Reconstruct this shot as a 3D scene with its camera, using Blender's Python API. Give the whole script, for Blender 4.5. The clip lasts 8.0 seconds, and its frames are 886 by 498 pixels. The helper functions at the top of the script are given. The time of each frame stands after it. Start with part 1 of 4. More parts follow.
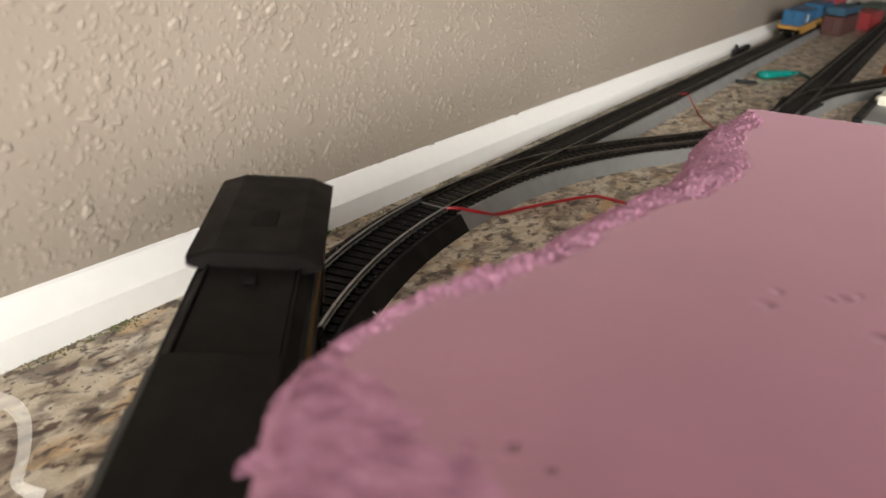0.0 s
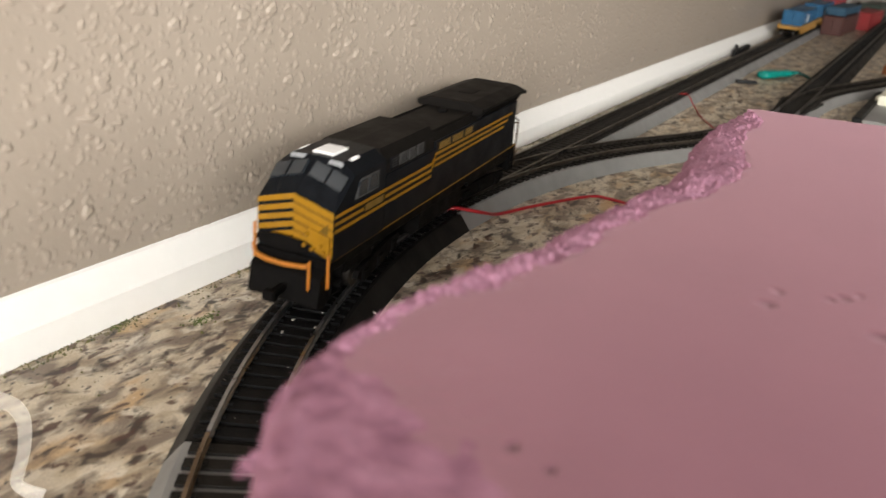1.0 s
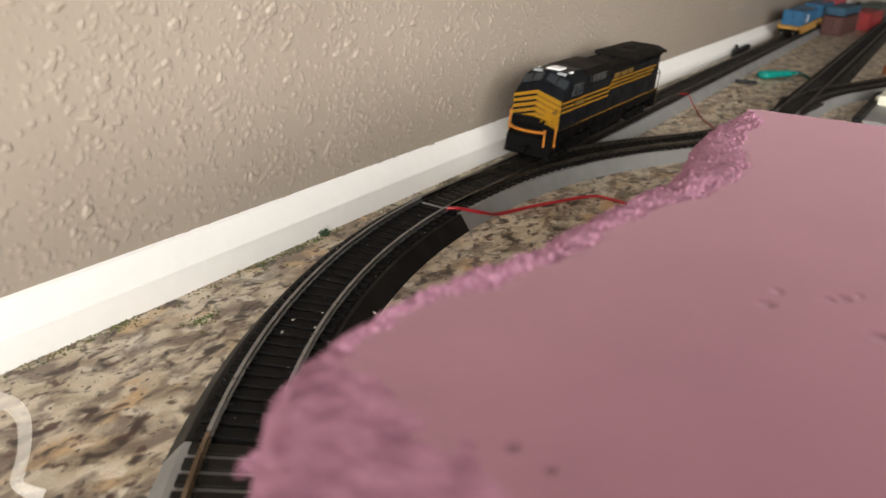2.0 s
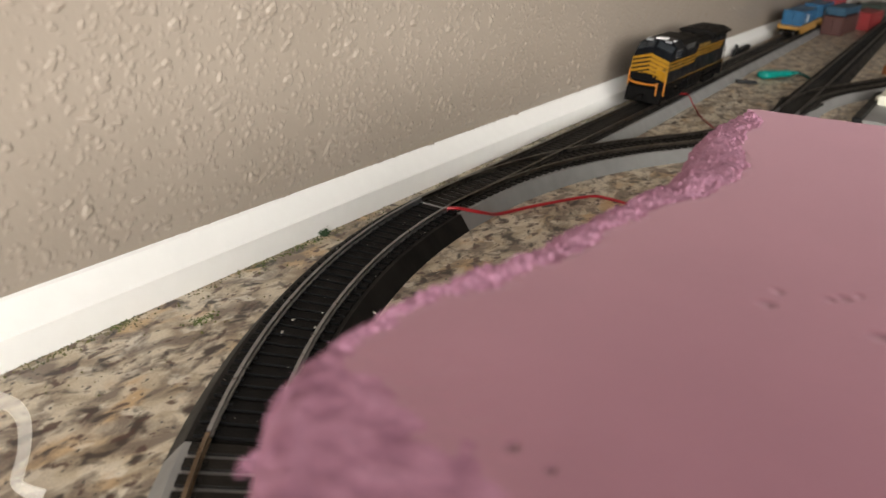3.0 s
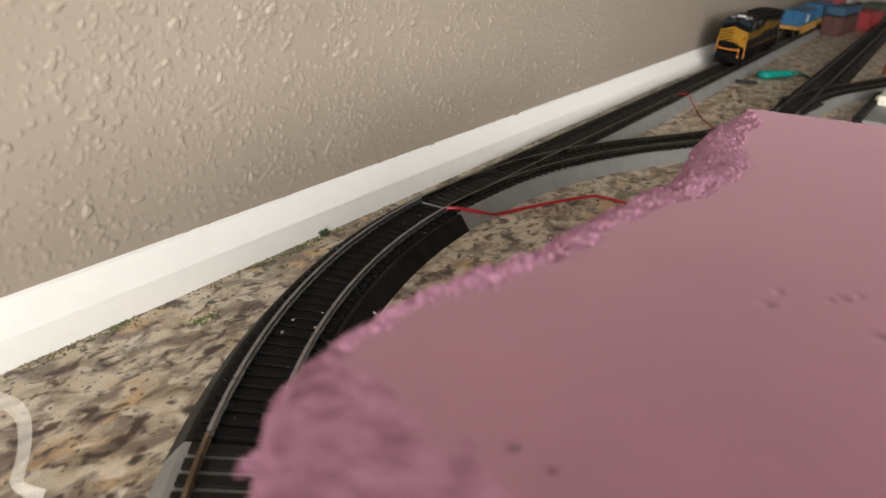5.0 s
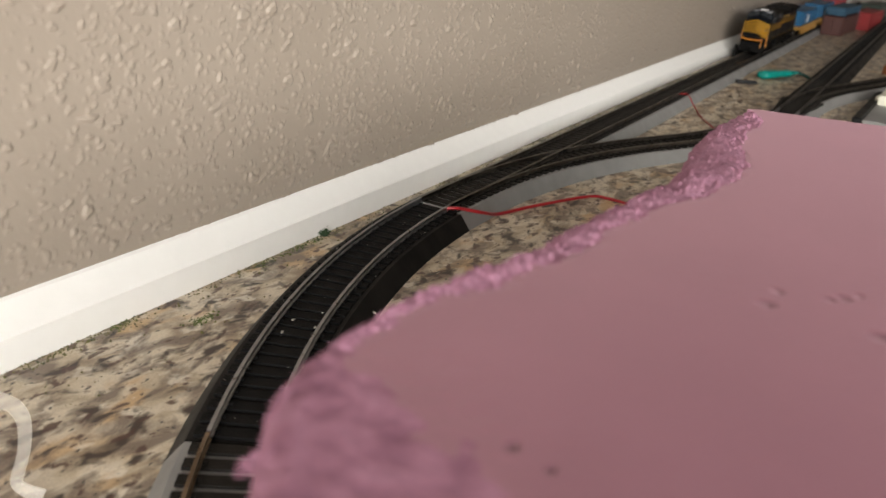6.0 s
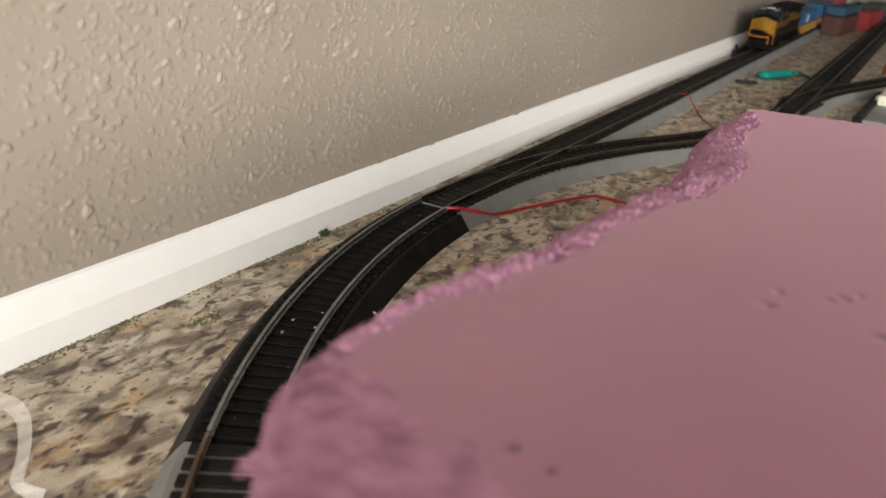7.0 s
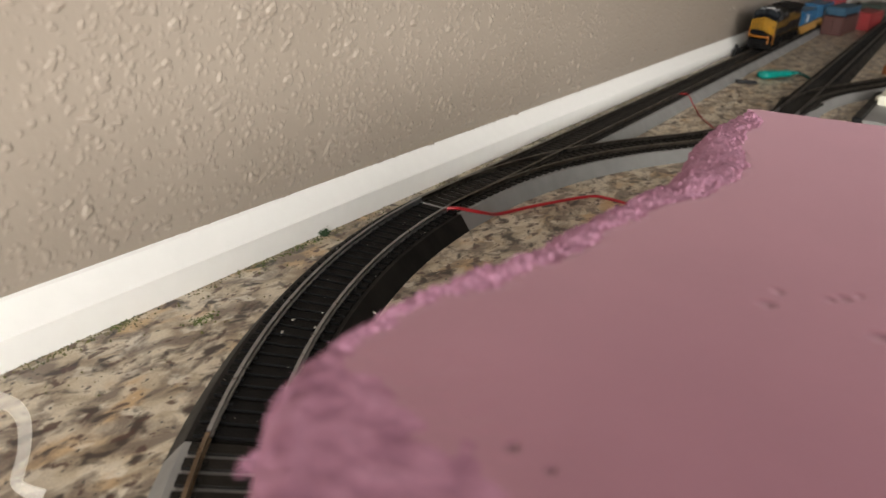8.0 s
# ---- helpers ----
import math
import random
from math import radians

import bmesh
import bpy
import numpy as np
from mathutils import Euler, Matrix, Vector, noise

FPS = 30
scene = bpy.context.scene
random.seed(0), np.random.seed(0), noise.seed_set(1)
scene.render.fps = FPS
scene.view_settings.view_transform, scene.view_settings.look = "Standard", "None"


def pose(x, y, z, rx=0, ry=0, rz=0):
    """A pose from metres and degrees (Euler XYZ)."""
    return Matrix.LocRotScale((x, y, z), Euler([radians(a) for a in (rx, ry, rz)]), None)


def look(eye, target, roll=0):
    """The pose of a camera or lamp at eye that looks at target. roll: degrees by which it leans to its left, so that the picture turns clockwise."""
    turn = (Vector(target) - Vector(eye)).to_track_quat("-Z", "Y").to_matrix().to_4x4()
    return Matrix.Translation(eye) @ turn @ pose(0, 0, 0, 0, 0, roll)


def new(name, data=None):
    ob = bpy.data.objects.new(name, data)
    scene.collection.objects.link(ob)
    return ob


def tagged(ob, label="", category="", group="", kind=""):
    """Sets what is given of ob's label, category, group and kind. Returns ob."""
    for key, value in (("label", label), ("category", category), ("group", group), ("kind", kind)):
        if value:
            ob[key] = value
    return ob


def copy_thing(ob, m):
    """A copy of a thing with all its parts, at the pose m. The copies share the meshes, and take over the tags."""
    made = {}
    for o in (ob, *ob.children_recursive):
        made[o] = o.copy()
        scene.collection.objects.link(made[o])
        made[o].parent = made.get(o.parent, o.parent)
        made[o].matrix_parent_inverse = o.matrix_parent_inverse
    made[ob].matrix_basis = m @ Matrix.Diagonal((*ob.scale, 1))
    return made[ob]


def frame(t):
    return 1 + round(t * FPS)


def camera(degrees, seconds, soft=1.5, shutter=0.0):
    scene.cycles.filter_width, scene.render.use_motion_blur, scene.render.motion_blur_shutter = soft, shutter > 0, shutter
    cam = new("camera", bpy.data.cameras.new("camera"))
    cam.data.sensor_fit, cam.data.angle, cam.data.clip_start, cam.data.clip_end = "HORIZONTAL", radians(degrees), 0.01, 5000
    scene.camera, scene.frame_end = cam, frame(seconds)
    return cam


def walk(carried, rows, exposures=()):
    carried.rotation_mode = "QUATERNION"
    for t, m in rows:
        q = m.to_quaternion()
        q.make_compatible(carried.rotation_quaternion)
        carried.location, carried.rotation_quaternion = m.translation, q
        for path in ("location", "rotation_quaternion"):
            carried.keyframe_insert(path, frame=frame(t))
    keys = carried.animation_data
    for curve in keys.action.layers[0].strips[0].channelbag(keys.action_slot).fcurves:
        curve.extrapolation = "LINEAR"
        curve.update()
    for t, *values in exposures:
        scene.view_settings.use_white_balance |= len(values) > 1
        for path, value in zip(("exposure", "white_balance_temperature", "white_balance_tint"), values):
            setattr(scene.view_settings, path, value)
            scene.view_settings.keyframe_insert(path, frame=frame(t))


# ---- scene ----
cam = camera(55.59, 8.0, soft=1.5, shutter=0.35)
EYE = Vector((0.0, 0.0, 0.1569))
VIEW = look(EYE, EYE + Vector((0.8141, 0.4414, -0.3774)), roll=5.31)
walk(cam, [(0.0, VIEW), (8.0, VIEW)], exposures=[(0.0, -0.18), (0.5, -0.17), (1.0, -0.10), (1.5, -0.08), (3.0, -0.22), (4.5, -0.26), (6.0, -0.28), (8.0, -0.30)])
cam.data.dof.use_dof = True
cam.data.dof.focus_distance = 0.38
cam.data.dof.aperture_fstop = 20.0

# ---- the plan, in metres ----
XJ, YJ, RAD = 0.3859, 0.2077, 0.4576     # where the curve meets the straight, and the curve's radius
RAIL = 0.0115                            # rail top over the worktop
GAUGE = 0.0175                           # rail centre to rail centre
BOARD_Y = 0.2403                         # face of the white trim
WALL_Y = 0.2503
END_X = 2.75
TIE_STEP = 0.0071

# ---- world and light ----
world = bpy.data.worlds.new("world")
scene.world = world
world.use_nodes = True
wn = world.node_tree
sky = wn.nodes.new("ShaderNodeTexSky")
sky.sky_type = "NISHITA"
sky.sun_disc = False
sky.sun_elevation = radians(40)
sky.sun_rotation = radians(120)
wn.nodes["Background"].inputs["Strength"].default_value = 0.12
wn.links.new(sky.outputs[0], wn.nodes["Background"].inputs["Color"])


def window_light(name, m, w, h, watts, color, spread):
    lamp = bpy.data.lights.new(name, "AREA")
    lamp.shape, lamp.size, lamp.size_y, lamp.energy, lamp.color = "RECTANGLE", w, h, watts, color
    lamp.spread = radians(spread)
    ob = new(name, lamp)
    ob.matrix_world = m
    return ob


window_light("window_light", look((-1.0, -2.14, 0.70), (-0.75, 0.2, 0.12)), 1.3, 0.9, 47, (1.0, 0.968, 0.93), 130)
window_light("side_window_light", look((-1.58, -0.85, 0.62), (0.1, 0.2, 0.05)), 1.35, 0.75, 34, (1.0, 0.968, 0.93), 110)
window_light("ceiling_lamp", look((-0.32, -0.09, 2.36), (-0.32, -0.09, 0.0)), 0.24, 0.24, 6, (1.0, 0.97, 0.93), 180)


# ---- materials ----
class Mat:
    def __init__(self, name, color=(0.5, 0.5, 0.5), rough=0.5, metal=0.0, spec=0.5):
        self.m = bpy.data.materials.new(name)
        self.m.use_nodes = True
        self.t = self.m.node_tree
        self.b = self.t.nodes["Principled BSDF"]
        self.b.inputs["Base Color"].default_value = (*color, 1)
        self.b.inputs["Roughness"].default_value = rough
        self.b.inputs["Metallic"].default_value = metal
        self.b.inputs["Specular IOR Level"].default_value = spec
        self.pos = self.t.nodes.new("ShaderNodeTexCoord").outputs["Object"]

    def node(self, kind, **kw):
        n = self.t.nodes.new(kind)
        for k, v in kw.items():
            n.inputs[k].default_value = v
        return n

    def link(self, a, b):
        self.t.links.new(a, b)

    def world_pos(self):
        self.pos = self.t.nodes.new("ShaderNodeNewGeometry").outputs["Position"]
        return self

    def stretched(self, rz, sx, sy, sz):
        n = self.t.nodes.new("ShaderNodeMapping")
        n.inputs["Rotation"].default_value = (0, 0, radians(rz))
        n.inputs["Scale"].default_value = (sx, sy, sz)
        self.link(self.pos, n.inputs["Vector"])
        return n.outputs[0]

    def noise(self, scale, detail=4.0, rough=0.55, distort=0.0, vec=None):
        n = self.node("ShaderNodeTexNoise", Scale=scale, Detail=detail, Roughness=rough, Distortion=distort)
        self.link(vec or self.pos, n.inputs["Vector"])
        return n.outputs["Fac"]

    def cells(self, scale, vec=None, feature="F1", smooth=None):
        n = self.node("ShaderNodeTexVoronoi", Scale=scale)
        n.feature = feature
        if smooth is not None:
            n.inputs["Smoothness"].default_value = smooth
        self.link(vec or self.pos, n.inputs["Vector"])
        return n

    def ramp(self, fac, stops):
        n = self.t.nodes.new("ShaderNodeValToRGB")
        e = n.color_ramp.elements
        while len(e) < len(stops):
            e.new(0.5)
        for el, (at, c) in zip(e, stops):
            el.position = at
            el.color = (c, c, c, 1) if isinstance(c, (int, float)) else (*c, 1)
        self.link(fac, n.inputs["Fac"])
        return n.outputs["Color"]

    def mix(self, fac, a, b, mode="MIX"):
        n = self.t.nodes.new("ShaderNodeMix")
        n.data_type, n.blend_type = "RGBA", mode
        for sock, v in ((n.inputs[0], fac), (n.inputs[6], a), (n.inputs[7], b)):
            if isinstance(v, (int, float)):
                sock.default_value = v
            elif isinstance(v, tuple):
                sock.default_value = (*v, 1)
            else:
                self.link(v, sock)
        return n.outputs[2]

    def math(self, op, a, b=0.0):
        n = self.t.nodes.new("ShaderNodeMath")
        n.operation = op
        for sock, v in zip(n.inputs, (a, b)):
            if isinstance(v, (int, float)):
                sock.default_value = v
            else:
                self.link(v, sock)
        return n.outputs[0]

    def color(self, out):
        self.link(out, self.b.inputs["Base Color"])
        return self

    def rough(self, out):
        self.link(out, self.b.inputs["Roughness"])
        return self

    def bump(self, height, dist, strength=1.0, prev=None):
        n = self.node("ShaderNodeBump", Strength=strength, Distance=dist)
        self.link(height, n.inputs["Height"])
        if prev:
            self.link(prev, n.inputs["Normal"])
        self.link(n.outputs[0], self.b.inputs["Normal"])
        return n.outputs[0]


def plain(name, color, rough=0.5, metal=0.0, vary=0.15, scale=120.0, bump=0.00005, spec=0.5):
    """A plain painted or moulded surface with light mottling, scuffs and fine relief."""
    k = Mat(name, color, rough, metal, spec)
    n = k.noise(scale, 5)
    lo = tuple(c * (1 - vary) for c in color)
    hi = tuple(min(1, c * (1 + vary)) for c in color)
    k.color(k.ramp(n, ((0.3, lo), (0.7, hi))))
    k.rough(k.ramp(k.noise(scale * 0.4, 3), ((0.3, max(0, rough - 0.08)), (0.7, min(1, rough + 0.1)))))
    if bump:
        k.bump(k.noise(scale * 6, 3), bump)
    return k.m


def wall_material():
    k = Mat("wall_paint", (0.52, 0.45, 0.37), 0.42).world_pos()
    k.color(k.ramp(k.noise(9, 4), ((0.3, (0.300, 0.252, 0.203)), (0.7, (0.324, 0.274, 0.223)))))
    fine = k.noise(260, 4, 0.6)
    b0 = k.bump(fine, 0.0004, 0.22)
    k.bump(k.noise(60, 3, 0.5), 0.0012, 0.2, b0)
    return k.m


def granite_material():
    k = Mat("granite", (0.5, 0.42, 0.32), 0.3).world_pos()
    v = k.stretched(-8, 0.60, 1.0, 1.0)
    w = k.stretched(-16, 0.50, 1.0, 1.0)
    base = k.ramp(k.noise(70, 3, 0.5, 0.6, v), ((0.32, (0.30, 0.225, 0.15)), (0.44, (0.52, 0.43, 0.305)), (0.55, (0.66, 0.58, 0.45)), (0.68, (0.60, 0.50, 0.37))))
    tan = k.ramp(k.noise(58, 3, 0.5, 0.4, w), ((0.56, 0.0), (0.66, 0.75)))
    base = k.mix(tan, base, (0.54, 0.34, 0.155))
    grey = k.ramp(k.noise(95, 4, 0.58, 0.7, w), ((0.46, 0.0), (0.60, 0.9)))
    base = k.mix(grey, base, (0.185, 0.140, 0.105))
    pale = k.ramp(k.noise(110, 3, 0.5, 0.5, v), ((0.60, 0.0), (0.68, 0.8)))
    base = k.mix(pale, base, (0.74, 0.67, 0.55))
    dark = k.ramp(k.noise(135, 3, 0.5, 0.5, v), ((0.555, 0.0), (0.655, 1.0)))
    base = k.mix(dark, base, (0.046, 0.031, 0.022))
    wine = k.ramp(k.noise(230, 3, 0.5, 0.3, v), ((0.58, 0.0), (0.66, 0.9)))
    base = k.mix(wine, base, (0.075, 0.032, 0.022))
    speck = k.ramp(k.noise(420, 2, 0.5, 0.2, v), ((0.66, 0.0), (0.69, 0.9)))
    base = k.mix(speck, base, (0.05, 0.045, 0.04))
    grain = k.ramp(k.noise(1100, 3, 0.7), ((0.3, 0.78), (0.7, 1.05)))
    k.color(k.mix(1.0, base, grain, "MULTIPLY"))
    k.rough(k.ramp(k.noise(40, 3), ((0.3, 0.32), (0.7, 0.48))))
    return k.m


def foam_material():
    k = Mat("pink_foam", (0.62, 0.33, 0.40), 0.42).world_pos()
    k.b.inputs["Sheen Weight"].default_value = 0.22
    k.b.inputs["Sheen Roughness"].default_value = 0.45
    k.b.inputs["Sheen Tint"].default_value = (1.0, 0.62, 0.70, 1)
    mott = k.noise(38, 5, 0.6)
    c = k.ramp(mott, ((0.3, (0.196, 0.089, 0.112)), (0.7, (0.222, 0.101, 0.127))))
    # pressed dents: sunk by bump, their inner shade painted in as dark magenta
    dents = None
    wobble = k.noise(700, 3, 0.6)
    for x, y, r in ((0.1393, 0.0132, 0.0021), (0.1463, 0.0127, 0.0016), (0.1489, 0.0045, 0.0014), (0.1512, 0.0025, 0.0018), (0.1543, 0.0003, 0.0014), (0.1386, -0.0043, 0.0024),
                    (0.0769, 0.0301, 0.0013), (0.0745, 0.0439, 0.0014), (0.0753, 0.0246, 0.0009), (0.0706, 0.0377, 0.0012)):
        n = k.t.nodes.new("ShaderNodeVectorMath")
        n.operation = "DISTANCE"
        k.link(k.pos, n.inputs[0])
        n.inputs[1].default_value = (x, y, 0.0999)
        far = k.math("DIVIDE", n.outputs["Value"], r)
        near = k.math("MAXIMUM", k.math("SUBTRACT", 1.35, k.math("ADD", far, k.math("MULTIPLY", wobble, 0.7))), 0.0)
        dents = near if dents is None else k.math("MAXIMUM", dents, near)
    dents = k.math("MINIMUM", dents, 1.0)
    k.color(k.mix(k.math("MULTIPLY", dents, 0.9), c, (0.085, 0.030, 0.046)))
    b0 = k.bump(k.noise(900, 3, 0.6), 0.0002, 0.4)
    b1 = k.bump(k.noise(45, 3), 0.0005, 0.10, b0)
    k.bump(k.math("MULTIPLY", dents, -1.0), 0.0008, 0.6, b1)
    return k.m


def torn_foam_material():
    k = Mat("torn_pink_foam", (0.66, 0.34, 0.45), 0.95, 0.0, 0.15).world_pos()
    c = k.ramp(k.noise(420, 6, 0.75), ((0.30, (0.195, 0.083, 0.122)), (0.45, (0.285, 0.138, 0.193)), (0.70, (0.345, 0.182, 0.246))))
    k.color(c)
    cell = k.cells(820)
    b0 = k.bump(cell.outputs["Distance"], 0.0006, 0.45)
    k.bump(k.noise(420, 5, 0.75), 0.0006, 0.45, b0)
    return k.m


def worn_foam_material():
    """The near corner: torn long ago and rubbed smooth, with soft dents."""
    k = Mat("worn_pink_foam", (0.66, 0.34, 0.45), 0.95, 0.0, 0.15).world_pos()
    blotch = k.ramp(k.noise(130, 4, 0.60), ((0.34, (0.185, 0.082, 0.118)), (0.48, (0.248, 0.116, 0.160)), (0.66, (0.315, 0.156, 0.212))))
    k.color(blotch)
    b0 = k.bump(k.noise(260, 3, 0.5), 0.0008, 0.5)
    k.bump(k.noise(620, 4, 0.7), 0.0006, 0.5, b0)
    return k.m


def black_plastic():
    k = Mat("black_roadbed_plastic", (0.005, 0.0045, 0.004), 0.55, 0.0, 0.20)
    k.world_pos()
    dust = k.ramp(k.noise(55, 5, 0.65), ((0.45, 0.0), (0.8, 0.6)))
    k.color(k.mix(dust, (0.0050, 0.0045, 0.0042), (0.022, 0.019, 0.016)))
    k.rough(k.ramp(k.noise(80, 4), ((0.3, 0.45), (0.7, 0.62))))
    k.bump(k.noise(900, 3), 0.00012, 0.5)
    return k.m


def rail_material():
    k = Mat("rail_steel", (0.30, 0.28, 0.26), 0.33, 1.0).world_pos()
    rust = k.ramp(k.noise(60, 5, 0.7), ((0.45, 0.0), (0.7, 0.75)))
    k.color(k.mix(rust, (0.38, 0.385, 0.40), (0.22, 0.215, 0.21)))
    k.rough(k.ramp(k.noise(200, 4), ((0.3, 0.25), (0.7, 0.5))))
    return k.m


def warm_rail_material():
    k = Mat("rail_nickel", (0.36, 0.28, 0.20), 0.3, 1.0).world_pos()
    k.color(k.ramp(k.noise(70, 5, 0.7), ((0.35, (0.15, 0.11, 0.075)), (0.65, (0.28, 0.215, 0.155)))))
    k.rough(k.ramp(k.noise(200, 4), ((0.3, 0.25), (0.7, 0.5))))
    return k.m


# far rails catch no window reflection; that dimness is put into a darker colour
def dull_rail_material():
    k = Mat("rail_far_dim", (0.12, 0.10, 0.085), 0.42, 1.0).world_pos()
    k.color(k.ramp(k.noise(70, 5, 0.7), ((0.35, (0.10, 0.085, 0.07)), (0.65, (0.20, 0.18, 0.155)))))
    k.rough(k.ramp(k.noise(200, 4), ((0.3, 0.32), (0.7, 0.55))))
    return k.m


WALL = wall_material()
GRANITE = granite_material()
FOAM = foam_material()
TORN = torn_foam_material()
WORN = worn_foam_material()
BLACK_BED = black_plastic()
GREY_BED = plain("grey_roadbed_plastic", (0.205, 0.20, 0.192), 0.5, vary=0.08, scale=90, bump=0.00012)
TIE_BLACK = plain("tie_plastic", (0.0045, 0.0043, 0.0043), 0.55, vary=0.3, scale=300, bump=0.0002, spec=0.10)
TIE_BROWN = plain("tie_dark_brown_plastic", (0.008, 0.0065, 0.005), 0.55, vary=0.3, scale=300, bump=0.0002, spec=0.17)
RAIL_STEEL = rail_material()
RAIL_WARM = warm_rail_material()
RAIL_DULL = dull_rail_material()
TRIM = plain("white_gloss_paint", (0.88, 0.865, 0.82), 0.36, vary=0.015, scale=140, bump=0.00002)
RED_WIRE = plain("red_wire_insulation", (0.32, 0.014, 0.020), 0.35, vary=0.1)
LOCO_BLACK = plain("black_loco_paint", (0.0062, 0.007, 0.0085), 0.36, vary=0.25, scale=200, spec=0.05)
LOCO_UNDER = plain("black_underframe_plastic", (0.004, 0.0036, 0.0034), 0.6, vary=0.3, scale=300, spec=0.06)
ROOF_BLACK = plain("dull_roof_paint", (0.0070, 0.0060, 0.0052), 0.55, vary=0.25, scale=160, spec=0.07)
GOLD = plain("gold_yellow_paint", (0.265, 0.132, 0.006), 0.4, vary=0.1, scale=250, spec=0.2)
DARKER_GOLD = plain("darker_gold_paint", (0.105, 0.058, 0.006), 0.5, vary=0.25, scale=400, spec=0.2)
DULL_GOLD = plain("dull_gold_print", (0.15, 0.085, 0.012), 0.45, vary=0.2, scale=500)
ORANGE = plain("orange_handrail_paint", (0.42, 0.15, 0.012), 0.4, vary=0.1, scale=250)
WHITE = plain("white_plastic", (0.85, 0.85, 0.84), 0.3, vary=0.03)
GREY_LIGHT = plain("pale_grey_print", (0.26, 0.27, 0.28), 0.4, vary=0.1)
SMOKED = plain("smoked_window_plastic", (0.022, 0.026, 0.030), 0.09, vary=0.1, bump=0)
LOUVRE_GREY = plain("grey_louvre_paint", (0.055, 0.054, 0.052), 0.5, vary=0.15, scale=400, spec=0.25)
GRILLE = plain("dark_grey_grille", (0.020, 0.020, 0.021), 0.5, vary=0.2, scale=400, spec=0.25)
STEEL = plain("wheel_metal", (0.12, 0.11, 0.10), 0.35, 1.0, vary=0.2)
BLUE = plain("blue_container_paint", (0.002, 0.072, 0.165), 0.4, vary=0.15)
YELLOW = plain("yellow_wagon_paint", (0.30, 0.155, 0.022), 0.4, vary=0.12)
BROWN_RED = plain("oxide_brown_paint", (0.062, 0.017, 0.012), 0.5, vary=0.15)
RED_PAINT = plain("red_wagon_paint", (0.24, 0.012, 0.012), 0.45, vary=0.12)
DARK_BLUE = plain("dull_blue_paint", (0.010, 0.058, 0.105), 0.5, vary=0.15)
DARK_TEAL = plain("dark_teal_plastic", (0.004, 0.045, 0.036), 0.4, vary=0.2)
TEAL = plain("teal_handle_plastic", (0.0, 0.21, 0.175), 0.3, vary=0.12)
BLACK_PLASTIC = plain("black_plastic", (0.006, 0.006, 0.006), 0.5, vary=0.2, spec=0.25)
CREAM = plain("cream_plastic", (0.72, 0.70, 0.58), 0.4, vary=0.05)
PAPER = plain("white_paper", (0.60, 0.58, 0.54), 0.6, vary=0.03)
MOSS = plain("green_turf", (0.022, 0.045, 0.016), 0.9, vary=0.4, scale=900)
DARK_GREEN = plain("dark_green_paint", (0.012, 0.024, 0.014), 0.5, vary=0.15)
RIBBON = plain("thin_translucent_ribbon", (0.62, 0.585, 0.52), 0.5, vary=0.03)
RIBBON.node_tree.nodes["Principled BSDF"].inputs["Alpha"].default_value = 0.32
LEAF_TURF = plain("leaf_green_turf", (0.075, 0.105, 0.022), 0.9, vary=0.5, scale=900)
OLIVE = plain("olive_turf", (0.125, 0.115, 0.045), 0.9, vary=0.5, scale=900)
FLAKE = plain("pale_flakes", (0.55, 0.52, 0.45), 0.7, vary=0.2)
ORANGE_BROWN = plain("orange_brown_plastic", (0.40, 0.13, 0.04), 0.5, vary=0.15)
ROOM_PAINT = plain("room_paint", (0.27, 0.24, 0.205), 0.7, vary=0.04, scale=6, bump=0.0003)
CEILING_PAINT = plain("ceiling_paint", (0.50, 0.49, 0.47), 0.8, vary=0.03, scale=6, bump=0.0003)
FLOOR_WOOD = plain("floor_tile", (0.33, 0.26, 0.19), 0.4, vary=0.2, scale=5, bump=0.0003)
CABINET = plain("cabinet_paint", (0.50, 0.46, 0.40), 0.5, vary=0.05, scale=10)


# ---- mesh tools ----
def part(name, bm, material, parent=None, label="", smooth=False):
    """Links a bmesh as one mesh object, under a thing or a part."""
    me = bpy.data.meshes.new(name)
    bmesh.ops.recalc_face_normals(bm, faces=bm.faces)
    bm.to_mesh(me)
    bm.free()
    for mat in (material if isinstance(material, (list, tuple)) else [material]):
        me.materials.append(mat)
    if smooth:
        me.shade_smooth()
    ob = new(name, me)
    ob.parent = parent
    if label:
        ob["label"] = label
    return ob


def shared(name, me, parent, m):
    ob = new(name, me)
    ob.parent = parent
    ob.matrix_local = m
    return ob


def empty(name, m=None):
    ob = new(name)
    ob.empty_display_size = 0.01
    if m:
        ob.matrix_world = m
    return ob


def box(bm, x0, x1, y0, y1, z0, z1, bevel=0.0, seg=1, m=None):
    made = bmesh.ops.create_cube(bm, size=1.0)["verts"]
    bmesh.ops.scale(bm, vec=(x1 - x0, y1 - y0, z1 - z0), verts=made)
    bmesh.ops.translate(bm, vec=((x0 + x1) / 2, (y0 + y1) / 2, (z0 + z1) / 2), verts=made)
    if bevel:
        edges = list({e for v in made for e in v.link_edges})
        out = bmesh.ops.bevel(bm, geom=edges, offset=bevel, segments=seg, affect="EDGES", profile=0.6)
        made = list({v for f in out["faces"] for v in f.verts} | {v for v in made if v.is_valid})
    if m:
        bmesh.ops.transform(bm, matrix=m, verts=made)
    return made


